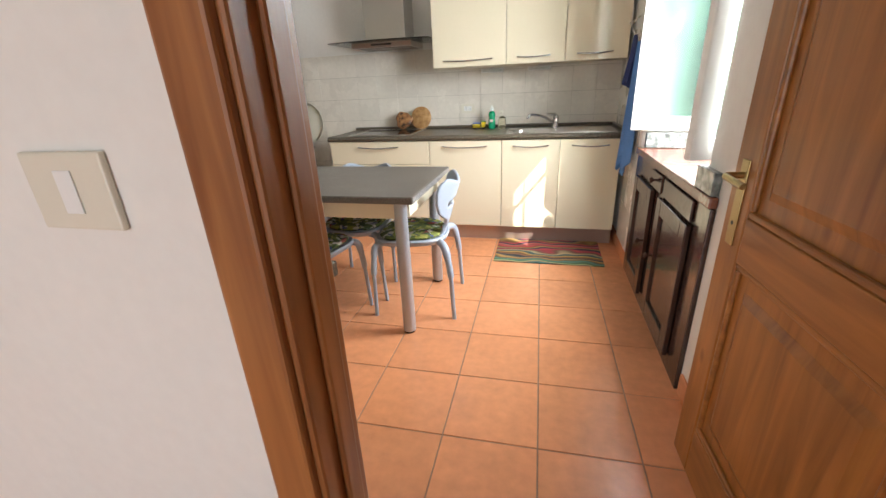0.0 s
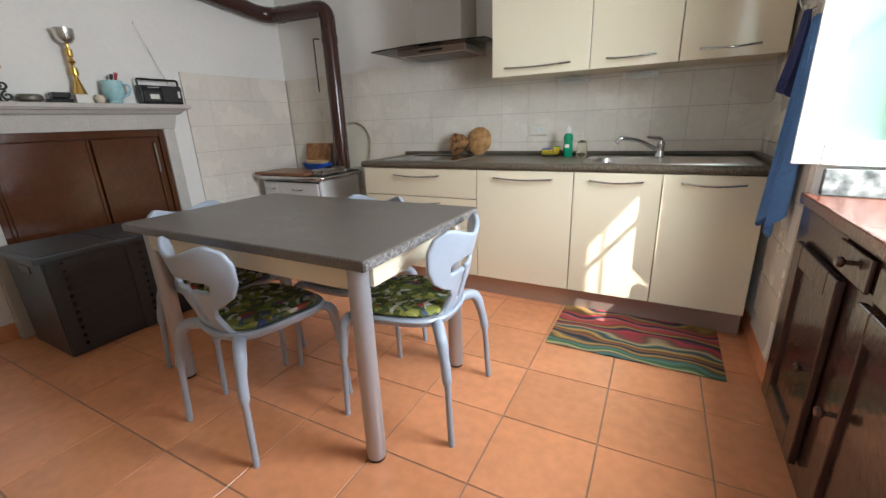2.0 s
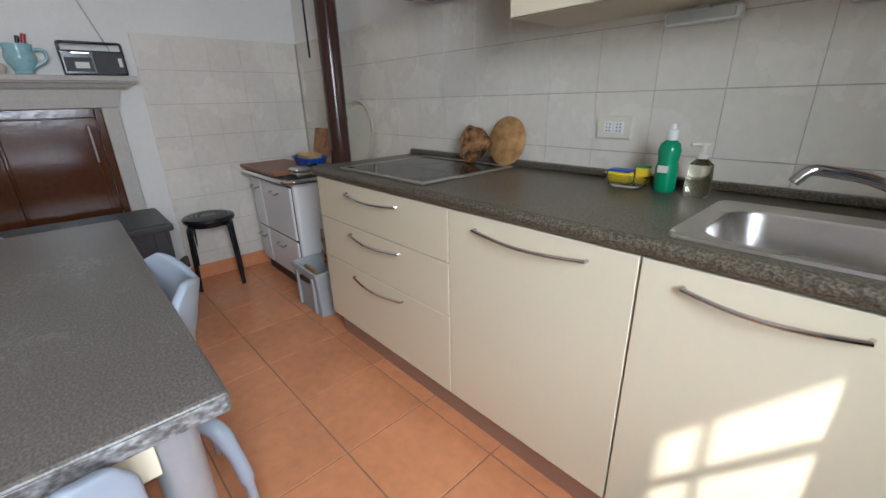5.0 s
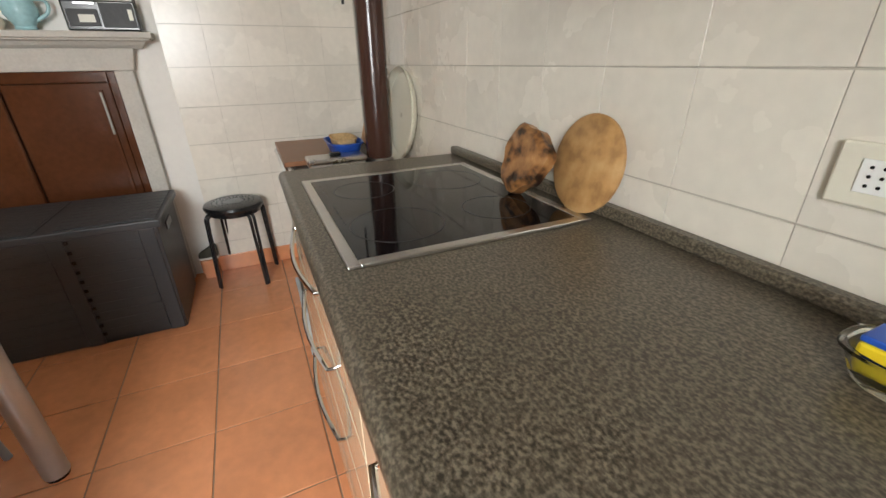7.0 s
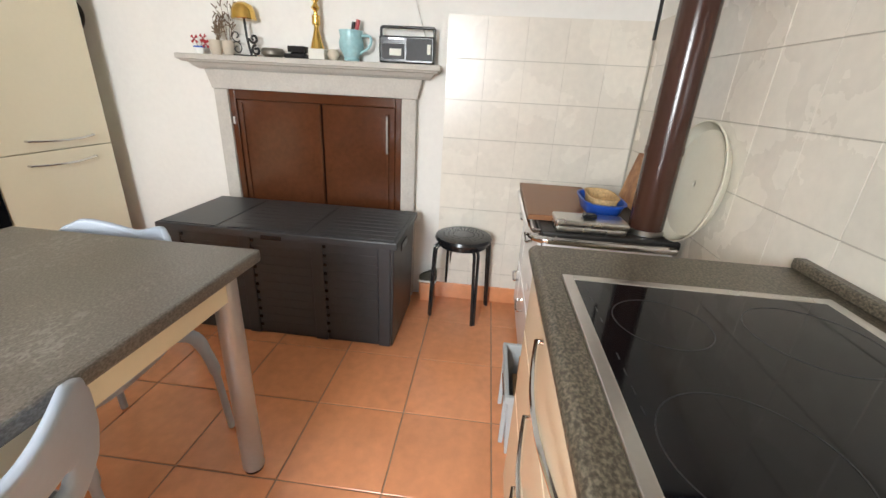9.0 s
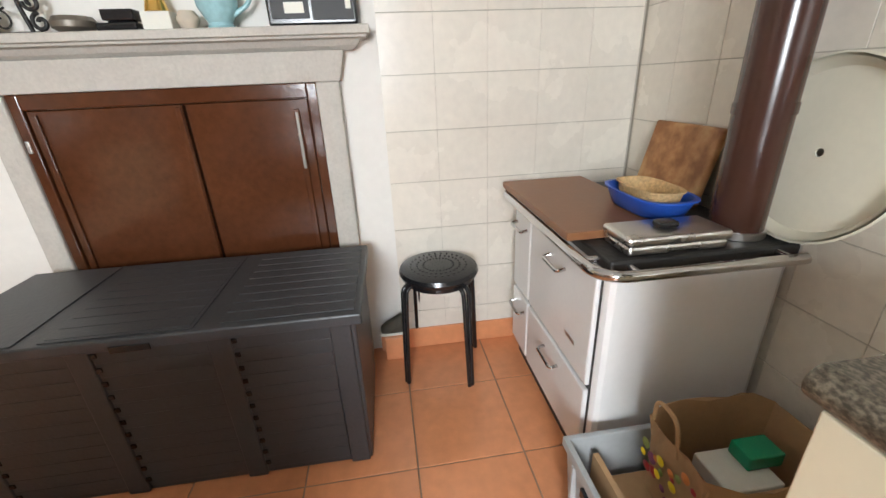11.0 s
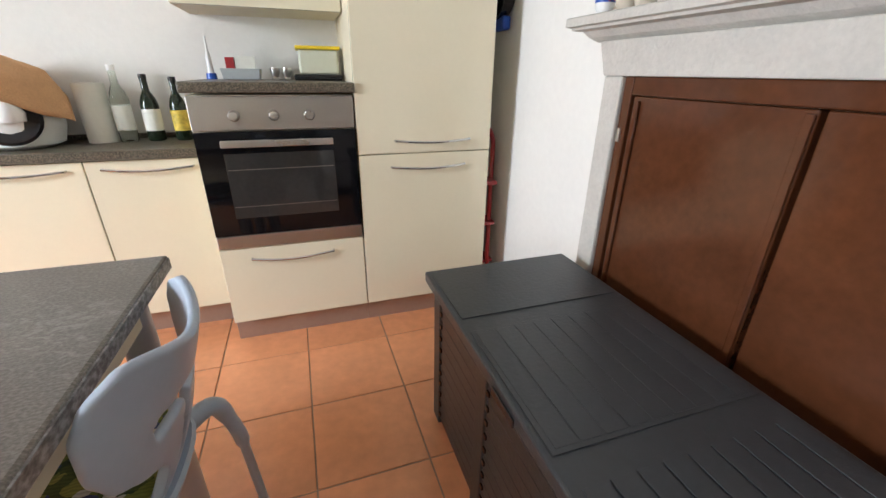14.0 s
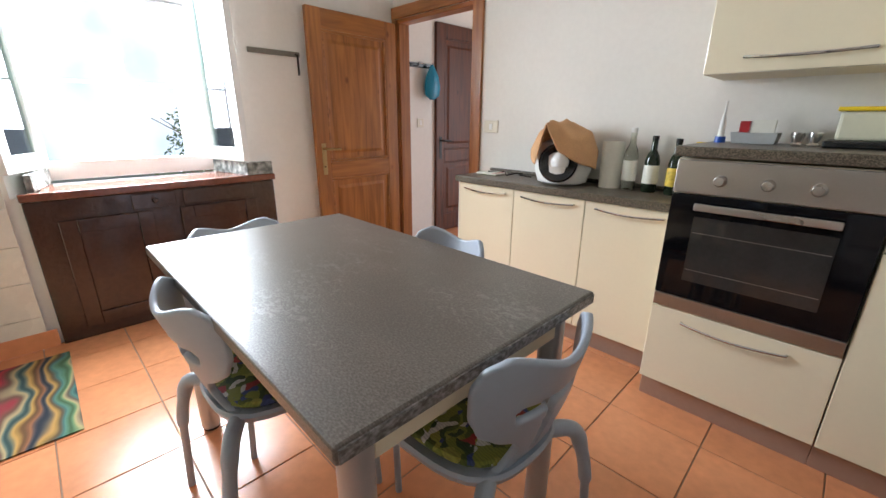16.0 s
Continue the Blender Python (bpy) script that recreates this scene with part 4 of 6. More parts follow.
# ---- storage chest ----
def chest():
    e = thing("storage_chest", (-3.07, 3.41, 0), "dark grey plastic storage chest with a ribbed lid", "storage chest")
    x0, x1, y0, y1 = -3.325, -2.86, 2.85, 3.975
    bm = bmesh.new()
    loft(bm, [[(x0 + 0.01, y0 + 0.008, 0.0), (x1 + 0.012, y0 + 0.008, 0.0), (x1 + 0.012, y1 - 0.008, 0.0), (x0 + 0.01, y1 - 0.008, 0.0)],
              [(x0, y0, 0.535), (x1 + 0.02, y0, 0.535), (x1 + 0.02, y1, 0.535), (x0, y1, 0.535)]])
    mesh_ob("body", bm, CHESTM, e, 0.006)
    # posts, panels of slats on the front, black blocks for the shade in notched edges
    for ya in (y0 + 0.012, y0 + 0.37, y1 - 0.40, y1 - 0.075):
        boxes("post", CHESTM, e, (x1 + 0.002, x1 + 0.026, ya, ya + 0.06, 0.005, 0.535), bevel=0.004)
    for i in range(11):
        for ya, yb in ((y0 + 0.073, y0 + 0.368), (y0 + 0.432, y1 - 0.402), (y1 - 0.338, y1 - 0.077)):
            boxes("slat", CHESTM, e, (x1 + 0.0, x1 + 0.021, ya, yb, 0.03 + i * 0.046, 0.0752 + i * 0.046), bevel=0.0015)
        for ya in (y0 + 0.073, y0 + 0.432, y1 - 0.338):
            boxes("notch", BLACKPAINT, e, (x1 + 0.0212, x1 + 0.0265, ya, ya + 0.014, 0.05 + i * 0.046, 0.064 + i * 0.046), bevel=0.001)
    bm = bmesh.new()
    box(bm, x0 - 0.008, x1 + 0.045, y0 - 0.03, y1 + 0.02, 0.537, 0.573)
    mesh_ob("lid", bm, CHESTM, e, 0.006, label="matt grey lid with raised panels")
    bm = bmesh.new()
    box(bm, x0 + 0.01, x1 + 0.03, y0 - 0.012, y0 + 0.27, 0.5735, 0.5765)
    box(bm, x0 + 0.01, x1 + 0.03, y0 + 0.33, y1 - 0.42, 0.5735, 0.5765)
    for i in range(9):
        box(bm, x0 + 0.012 + i * 0.053, x0 + 0.06 + i * 0.053, y1 - 0.355, y1 + 0.0, 0.5735, 0.577)
        box(bm, x0 + 0.012 + i * 0.053, x0 + 0.06 + i * 0.053, y0 + 0.34, y1 - 0.43, 0.5767, 0.578)
    mesh_ob("lid_panels", bm, CHESTM, e, 0.002)
    boxes("hasp", BLACKPAINT, e, (x1 + 0.0455, x1 + 0.05, y0 + 0.5, y0 + 0.6, 0.535, 0.556), bevel=0.002)
    for yg in (y1, y0):
        boxes("grip", BLACKPAINT, e, (-3.13, -3.0, yg - 0.004, yg + 0.004, 0.46, 0.50), bevel=0.003)


chest()


# ---- wood stove with its flue ----
def stove():
    e = thing("wood_stove", (-2.97, 4.82, 0), "white enamelled wood-burning kitchen range with chrome rail", "stove")
    x0, x1, y0, y1 = -3.34, -2.63, 4.60, 5.08
    boxes("body", ENAMEL, e, (x0, x1, y0, y1, 0.075, 0.715), bevel=0.02)
    boxes("base", IRON, e, (x0 + 0.02, x1 - 0.02, y0 + 0.02, y1 - 0.02, 0.0, 0.075), bevel=0.004)
    boxes("hotplate", IRON, e, (x0 - 0.005, x1 + 0.01, y0 - 0.01, y1 + 0.005, 0.718, 0.752), bevel=0.008)
    boxes("door_gap", IRON, e, (x0 + 0.025, x1 - 0.025, y0 - 0.003, y0 + 0.004, 0.09, 0.70), bevel=0.001)
    xm = -3.13
    for xa, xb, za, zb in ((x0 + 0.03, xm - 0.006, 0.36, 0.69), (xm + 0.006, x1 - 0.03, 0.36, 0.69), (x0 + 0.03, xm - 0.006, 0.1, 0.345), (xm + 0.006, x1 - 0.03, 0.1, 0.345)):
        boxes("door", ENAMEL, e, (xa, xb, y0 - 0.016, y0 + 0.001, za, zb), bevel=0.006)
        w = min(0.11, (xb - xa) * 0.7)
        c = (xa + xb) / 2
        bm = bmesh.new()
        tube(bm, bend([(c - w / 2, y0 - 0.016, zb - 0.055), (c - w / 2, y0 - 0.042, zb - 0.06), (c + w / 2, y0 - 0.042, zb - 0.06), (c + w / 2, y0 - 0.016, zb - 0.055)], 0.012), 0.006, 8)
        mesh_ob("handle", bm, CHROME, e, smooth=True, label="chrome loop handle")
    boxes("badge", STEEL, e, (-2.80, -2.74, y0 - 0.0185, y0 - 0.0165, 0.44, 0.452), bevel=0.0005)
    rail = bend([(x0 - 0.03, y1 - 0.02, 0.735), (x0 - 0.03, y0 - 0.055, 0.735), (x1 + 0.055, y0 - 0.055, 0.735), (x1 + 0.055, y1 - 0.03, 0.735)], 0.08, 8)
    bars("rail", CHROME, e, (rail, 0.014), ([(x1 + 0.055, y0 + 0.04, 0.735), (x1 + 0.0, y0 + 0.04, 0.735)], 0.009), ([(x1 + 0.055, y1 - 0.06, 0.735), (x1 + 0.0, y1 - 0.06, 0.735)], 0.009),
         ([(x0 + 0.05, y0 - 0.055, 0.735), (x0 + 0.05, y0, 0.735)], 0.009), ([(x1 - 0.05, y0 - 0.055, 0.735), (x1 - 0.05, y0, 0.735)], 0.009), n=12)
    f = thing("flue_pipe", (-2.72, 4.985, 0.75), "dark brown enamelled stove flue pipe", "flue pipe")
    P = [(-2.72, 4.985, 0.753), (-2.72, 4.985, 2.06), (-3.30, 4.96, 2.075), (-3.37, 4.86, 2.085), (-3.37, 4.2, 2.17), (-3.40, 3.75, 2.32), (-3.46, 3.6, 2.36)]
    bars("pipe", BROWNPIPE, f, (bend(P, 0.10, 6), 0.062), n=24)
    for run in (([(-2.72, 4.985, 1.05), (-2.72, 4.985, 1.075)], 0.0645), ([(-2.72, 4.985, 1.80), (-2.72, 4.985, 1.86)], 0.066), ([(-3.2, 4.965, 2.073), (-3.27, 4.962, 2.074)], 0.066)):
        bars("collar", BROWNPIPE, f, run, n=24)
    bars("foot_ring", STEEL, f, ([(-2.72, 4.985, 0.7535), (-2.72, 4.985, 0.772)], 0.068), n=24)
    bars("damper_rod", IRON, f, (bend([(-2.79, 4.94, 1.83), (-2.82, 4.90, 1.83), (-2.82, 4.90, 1.42)], 0.01), 0.006), n=8)


stove()
e = thing("stove_board", (-3.06, 4.7, 0.753), "brown laminate board laid over the stove top", "board")
boxes("panel", CHIPB, e, (-3.362, -2.76, 4.545, 4.87, 0.7535, 0.776), bevel=0.003)
e = thing("cutting_board", (-3.05, 5.03, 0.776), "worn wooden cutting board leaning on the wall", "cutting board")
bm = bmesh.new()
box(bm, -3.16, -2.84, -0.011, 0.011, 0, 0.24)
bmesh.ops.rotate(bm, verts=bm.verts, matrix=Matrix.Rotation(radians(-14), 3, "X"))
bmesh.ops.translate(bm, verts=bm.verts, vec=(-0.08, 5.03, 0.757))
mesh_ob("board", bm, BOARDW, e, 0.01, seg=3)


def basin_shape(name, at, L, W, H, mat, label, cat, slope=0.8):
    e = thing(name, at, label, cat)
    bm = bmesh.new()
    def rg(k, z, n=28):
        pts = []
        for i in range(n):
            a = 2 * math.pi * i / n
            c, s = math.cos(a), math.sin(a)
            p = 3.2
            r = (abs(c) ** p + abs(s) ** p) ** (-1 / p)
            pts.append((at[0] + L / 2 * k * r * c, at[1] + W / 2 * k * r * s, at[2] + z))
        return pts
    loft(bm, [rg(slope * 0.9, 0.001), rg(slope, 0.006), rg(0.97, H - 0.006), rg(1.04, H - 0.004), rg(1.04, H), rg(0.95, H), rg(slope * 0.95, 0.012), rg(0.1, 0.010)])
    mesh_ob("bowl", bm, mat, e, smooth=True)
    return e


basin_shape("bread_tub", (-2.90, 4.85, 0.776), 0.29, 0.17, 0.058, BLUEP, "blue plastic tub holding a wicker bread basket", "tub")
e = basin_shape("bread_basket", (-2.90, 4.85, 0.79), 0.22, 0.12, 0.06, WICKER, "oval woven wicker bread basket", "basket", 0.85)
e = thing("metal_tin", (-2.72, 4.73, 0.753), "shallow brushed steel box with a black knob", "metal tin")
boxes("box", STEEL, e, (-2.755, -2.63, 4.635, 4.9, 0.7765, 0.80), (-2.75, -2.635, 4.64, 4.895, 0.7525, 0.7765), bevel=0.008)
boxes("knob", BLACKPAINT, e, (-2.71, -2.675, 4.74, 4.79, 0.8005, 0.815), bevel=0.004)
e = thing("round_tray", (-2.66, 5.06, 0.753), "large round cream enamel tray leaning on the wall", "tray")
bm = bmesh.new()
lathe(bm, (0, 0, 0), [(0.205, 0.03), (0.21, 0.028), (0.19, 0.004), (0.185, 0.0), (0.01, 0.0), (0.01, 0.004), (0.182, 0.004), (0.2, 0.03)], 40, caps=False)
bmesh.ops.rotate(bm, verts=bm.verts, matrix=Matrix.Rotation(radians(84), 3, "X"))
bmesh.ops.translate(bm, verts=bm.verts, vec=(-2.645, 5.085, 0.965))
mesh_ob("dish", bm, TRAY, e, smooth=True)


# ---- crate, paper bag ----
def crate():
    x0, x1, y0, y1, h = -2.575, -2.265, 4.50, 5.04, 0.28
    e = thing("crate", (-2.42, 4.77, 0), "grey plastic crate with cardboard inside", "crate")
    t = 0.006
    bm = bmesh.new()
    def rg(k, z):
        return [(x0 + 0.02 * k, y0 + 0.02 * k, z), (x1 - 0.02 * k, y0 + 0.02 * k, z), (x1 - 0.02 * k, y1 - 0.02 * k, z), (x0 + 0.02 * k, y1 - 0.02 * k, z)]
    loft(bm, [rg(1, 0.0), rg(0.15, h - 0.03), rg(-0.3, h - 0.03), rg(-0.3, h), rg(0.45, h), rg(1.3, 0.01)])
    mesh_ob("shell", bm, CRATEP, e, 0.003)
    boxes("grip", BLACKPAINT, e, (x0 + 0.1, x1 - 0.1, y0 - 0.004, y0 + 0.012, h - 0.085, h - 0.055), bevel=0.003)
    boxes("rib", CRATEP, e, (x0 + 0.05, x0 + 0.06, y0 - 0.004, y0 + 0.012, 0.02, h - 0.04), (x1 - 0.06, x1 - 0.05, y0 - 0.004, y0 + 0.012, 0.02, h - 0.04), bevel=0.001)
    c = thing("cardboard", (-2.5, 4.65, 0.02), "flattened piece of brown cardboard in the crate", "cardboard")
    bm = bmesh.new()
    box(bm, -2.54, -2.40, 4.56, 4.575, 0.02, 0.25)
    box(bm, -2.53, -2.32, 4.54, 4.80, 0.165, 0.17)
    mesh_ob("sheet", bm, CARD, c)
    b = thing("paper_bag", (-2.42, 4.85, 0.01), "brown paper bag with coloured dots and paper waste", "paper bag")
    bm = bmesh.new()
    rnd = random.Random(3)
    def br(z, k, j):
        pts = []
        for i in range(20):
            a = 2 * math.pi * i / 20
            c2, s2 = math.cos(a), math.sin(a)
            r = (abs(c2) ** 5 + abs(s2) ** 5) ** (-1 / 5)
            pts.append((-2.415 + 0.118 * k * r * c2 + rnd.uniform(-j, j), 4.84 + 0.16 * k * r * s2 + rnd.uniform(-j, j), z + rnd.uniform(-j, j)))
        return pts
    loft(bm, [br(0.012, 0.98, 0), br(0.18, 1.0, 0.004), br(0.30, 1.02, 0.008), br(0.385, 1.06, 0.012), br(0.385, 1.04, 0.012), br(0.28, 0.98, 0.006), br(0.1, 0.95, 0.004)], caps=True)
    mesh_ob("bag", bm, CARD, b, smooth=True)
    cols = (REDM, YELLOW, material("plum", (0.2, 0.05, 0.12), 0.8), material("olive", (0.25, 0.3, 0.08), 0.8), material("orange_dot", (0.6, 0.2, 0.05), 0.8))
    for i in range(22):
        x, z = rnd.uniform(-2.51, -2.32), rnd.uniform(0.2, 0.36)
        turned("dot", cols[i % 5], b, (x, 4.672 - (z - 0.2) * 0.03, z), [(rnd.uniform(0.008, 0.016), 0), (0.001, -0.004)], 10, 1)
    bars("bag_handle", CARD, b, (bend([(-2.50, 4.68, 0.36), (-2.49, 4.67, 0.46), (-2.42, 4.67, 0.46), (-2.41, 4.68, 0.36)], 0.03), 0.005))
    boxes("waste", LABEL, b, (-2.47, -2.36, 4.78, 4.92, 0.25, 0.29), bevel=0.004)
    boxes("green_pack", GREENB, b, (-2.46, -2.40, 4.86, 4.95, 0.291, 0.33), bevel=0.004)


crate()


# ---- stool ----
def stool():
    c = Vector((-3.285, 4.265, 0))
    e = thing("stool", c, "black metal stacking stool with a round seat", "stool")
    turned("seat", BLACKPAINT, e, c, [(0.02, 0.482), (0.13, 0.482), (0.152, 0.475), (0.158, 0.46), (0.152, 0.445), (0.14, 0.442), (0.14, 0.45), (0.01, 0.45)], 36)
    bm = bmesh.new()
    for r in (0.06, 0.085, 0.11):
        for i in range(28):
            a = 2 * math.pi * i / 28
            p = c + Vector((r * math.cos(a), r * math.sin(a), 0.4825))
            box(bm, p.x - 0.003, p.x + 0.003, p.y - 0.003, p.y + 0.003, p.z - 0.0005, p.z + 0.0015)
    mesh_ob("seat_studs", bm, BLACKPAINT, e)
    for k in range(4):
        a = radians(30 + 90 * k)
        d, s = Vector((math.cos(a), math.sin(a), 0)), Vector((-math.sin(a), math.cos(a), 0))
        for off in (-0.012, 0.012):
            bars("leg", BLACKPAINT, e, (bend([c + d * 0.10 + s * off + Vector((0, 0, 0.438)), c + d * 0.165 + s * off + Vector((0, 0, 0.435)), c + d * 0.185 + s * off * 0.6 + Vector((0, 0, 0.0))], 0.05), 0.0085))
    turned("ring", BLACKPAINT, e, c, [(0.125, 0.42), (0.135, 0.42), (0.135, 0.441), (0.125, 0.441)], 30)


stool()
e = thing("shoe", (-3.38, 4.05, 0), "worn dark shoe on a terracotta block by the wall", "shoe")
boxes("block", TERRA, e, (-3.438, -3.35, 4.02, 4.10, 0, 0.115), bevel=0.004)
bm = bmesh.new()
loft(bm, [[(-3.40 + a * w, 4.055 + k, 0.118 + z) for a, z in ((-1, 0), (1, 0), (1, h * 0.5), (0.5, h), (-0.5, h), (-1, h * 0.5))] for k, w, h in ((-0.05, 0.022, 0.03), (-0.03, 0.03, 0.045), (0.0, 0.032, 0.06), (0.04, 0.03, 0.085), (0.055, 0.024, 0.08))])
mesh_ob("upper", bm, material("worn_leather", (0.05, 0.045, 0.03), 0.7, vary=0.4, scale=40), e, 0.006)
boxes("sole", LABEL, e, (-3.436, -3.364, 4.0, 4.112, 0.1155, 0.128), bevel=0.004)


# ---- table ----
def table():
    e = thing("dining_table", (-1.51, 3.35, 0), "dining table with grey speckled top and silver legs", "table")
    x0, x1, y0, y1 = -2.165, -0.86, 2.958, 3.747
    bm = bmesh.new()
    box(bm, x0, x1, y0, y1, 0.742, 0.778)
    mesh_ob("top", bm, TABLETOP, e, 0.007, label="dark grey speckled laminate top")
    for xe in (x0, x1):
        boxes("edge_band", EDGE, e, (xe - 0.0025, xe + 0.0025, y0 + 0.006, y1 - 0.006, 0.747, 0.773), bevel=0.001)
    boxes("apron", CREAMM, e, (x0 + 0.1, x1 - 0.1, y0 + 0.05, y0 + 0.07, 0.655, 0.7415), (x0 + 0.1, x1 - 0.1, y1 - 0.07, y1 - 0.05, 0.655, 0.7415),
          (x0 + 0.05, x0 + 0.07, y0 + 0.1, y1 - 0.1, 0.655, 0.7415), (x1 - 0.07, x1 - 0.05, y0 + 0.1, y1 - 0.1, 0.655, 0.7415), bevel=0.002)
    for x, y in ((x1 - 0.09, y0 + 0.075), (x0 + 0.075, y0 + 0.075), (x1 - 0.09, y1 - 0.075), (x0 + 0.075, y1 - 0.075)):
        turned("leg", LEGM, e, (x, y, 0), [(0.033, 0.012), (0.034, 0.02), (0.034, 0.74)], 24)
        turned("foot", BLACKPAINT, e, (x, y, 0), [(0.03, 0.0), (0.031, 0.0115)], 20)


table()


# ---- chairs ----
def chair_mesh():
    e = thing("chair", (0, 0, 0), "pale grey-blue moulded plastic chair with floral seat pad", "chair", "chairs round the table")

    # seat: rounded shell with a rim, faces local +y, back at -y
    def outline(k, z, n=36):
        pts = []
        for i in range(n):
            a = 2 * math.pi * i / n
            c, s = math.cos(a), math.sin(a)
            p = 3.0
            r = (abs(c) ** p + abs(s) ** p) ** (-1 / p)
            wx = 0.205 * (1 + 0.10 * s)
            pts.append((wx * k * r * c, 0.205 * k * r * s, z + 0.012 * c * c * k))
        return pts
    bm = bmesh.new()
    loft(bm, [outline(0.90, 0.415), outline(1.0, 0.428), outline(1.03, 0.446), outline(1.0, 0.455), outline(0.93, 0.45), outline(0.2, 0.444)])
    mesh_ob("seat", bm, CHAIRM, e, smooth=True, local=True)
    bm = bmesh.new()
    loft(bm, [outline(0.86, 0.4515), outline(0.91, 0.462), outline(0.88, 0.474), outline(0.6, 0.481), outline(0.1, 0.482)])
    mesh_ob("seat_pad", bm, FLORAL, e, smooth=True, local=True, label="floral printed cotton seat pad")

    # back: a winged shell narrowing to a stem, with a T-shaped slot
    def half(v):
        pts = [(0.0, 0.12), (0.12, 0.085), (0.25, 0.072), (0.34, 0.092), (0.42, 0.15), (0.50, 0.188), (0.64, 0.206), (0.80, 0.206), (0.92, 0.19), (1.0, 0.145)]
        for (a, wa), (b, wb) in zip(pts, pts[1:]):
            if v <= b:
                t = (v - a) / (b - a)
                t = t * t * (3 - 2 * t)
                return wa + (wb - wa) * t
        return pts[-1][1]
    NU, NV = 32, 34
    bm = bmesh.new()
    grid = []
    for j in range(NV + 1):
        v = j / NV
        row = []
        for i in range(NU + 1):
            u = -1 + 2 * i / NU
            w = half(v)
            x = u * w
            dip = 0.062 * (1 - abs(u) ** 1.6) * max(0, v - 0.55) / 0.45
            droop = -0.025 * abs(u) ** 4 * v
            z = 0.435 + 0.385 * v - dip + droop
            y = -0.205 - 0.075 * v + 1.9 * x * x * (0.3 + 0.9 * v) + 0.03 * (1 - v) ** 3
            row.append(bm.verts.new((x, y, z)))
        grid.append(row)
    for j in range(NV):
        v = (j + 0.5) / NV
        for i in range(NU):
            u = -1 + 2 * (i + 0.5) / NU
            x = abs(u) * half(v)
            if (0.14 < v < 0.55 and x < 0.014) or (0.50 < v < 0.66 - 0.55 * x and x < 0.11):
                continue
            bm.faces.new((grid[j][i], grid[j][i + 1], grid[j + 1][i + 1], grid[j + 1][i]))
    loose = [v for v in bm.verts if not v.link_faces]
    bmesh.ops.delete(bm, geom=loose, context="VERTS")
    back = mesh_ob("backrest", bm, CHAIRM, e, smooth=True, local=True)
    s = back.modifiers.new("thickness", "SOLIDIFY")
    s.thickness, s.offset = 0.019, 0
    sub = back.modifiers.new("smooth", "SUBSURF")
    sub.levels = sub.render_levels = 1
    for sx in (-1, 1):
        bars("leg", CHAIRM, e, (bend([(sx * 0.11, -0.165, 0.435), (sx * 0.19, -0.215, 0.435), (sx * 0.215, -0.245, 0.30), (sx * 0.23, -0.26, 0.0)], 0.055, 6), [0.022] * 8 + [0.018] * 6 + [0.012] * 2), n=12)
        bars("leg", CHAIRM, e, (bend([(sx * 0.13, 0.15, 0.43), (sx * 0.195, 0.185, 0.43), (sx * 0.208, 0.2, 0.30), (sx * 0.225, 0.205, 0.0)], 0.05, 6), [0.02] * 8 + [0.017] * 6 + [0.011] * 2), n=12)
    return e


ch = chair_mesh()
ch.matrix_basis = pose(-1.52, 3.087, 0, 0, 0, -4.5)
copy_thing(ch, pose(-1.013, 3.403, 0, 0, 0, 95))
copy_thing(ch, pose(-1.43, 3.545, 0, 0, 0, 181))
copy_thing(ch, pose(-1.99, 3.255, 0, 0, 0, -92))

# ---- rug ----
e = tagged(boxes("rug", RUG, None, (-0.40, 0.40, -0.255, 0.255, 0.001, 0.008), bevel=0.002), "woven rug with wavy red, ochre and teal bands", "rug")
e.location = (-0.21, 4.305, 0)


# ---- small things on the sink worktop ----
WZ = 0.8885


def disc(name, at, r, th, lean, turn, mat, label, cat):
    e = thing(name, at, label, cat)
    bm = bmesh.new()
    lathe(bm, (0, 0, 0), [(0.01, 0), (r - 0.006, 0), (r, 0.005), (r, th - 0.005), (r - 0.006, th), (0.01, th)], 36)
    M = Matrix.Translation(at) @ Matrix.Rotation(radians(turn), 4, "Z") @ Matrix.Rotation(radians(90 - lean), 4, "X") @ Matrix.Translation((0, r, 0))
    bmesh.ops.transform(bm, matrix=M, verts=bm.verts)
    mesh_ob("disc", bm, mat, e, smooth=True)
    return e


disc("round_board", (-1.412, 5.04, WZ + 0.004), 0.101, 0.016, 11, -4, BIRCH, "round pale wooden board leaning on the wall", "chopping board")
e = thing("burl_trivet", (-1.56, 5.0, WZ), "round carved dark burl wood trivet", "trivet")
bm = bmesh.new()
rnd = random.Random(5)
rings = []
for k, h in ((0.75, 0.0), (1.0, 0.008), (1.0, 0.034), (0.8, 0.045), (0.15, 0.04)):
    rings.append([((0.078 + 0.007 * math.sin(3 * a + 1) + 0.004 * math.sin(7 * a)) * k * math.cos(a), (0.078 + 0.007 * math.sin(3 * a + 1) + 0.004 * math.sin(7 * a)) * k * math.sin(a), h) for a in [2 * math.pi * i / 32 for i in range(32)]])
loft(bm, rings)
bmesh.ops.transform(bm, matrix=Matrix.Translation((-1.57, 5.01, WZ + 0.004)) @ Matrix.Rotation(radians(72), 4, "X") @ Matrix.Translation((0, 0.082, 0)), verts=bm.verts)
mesh_ob("trivet", bm, BURL, e, smooth=True)

e = thing("wash_up_bottle", (-0.735, 4.965, WZ), "green washing-up liquid bottle with clear cap", "bottle")
bm = bmesh.new()
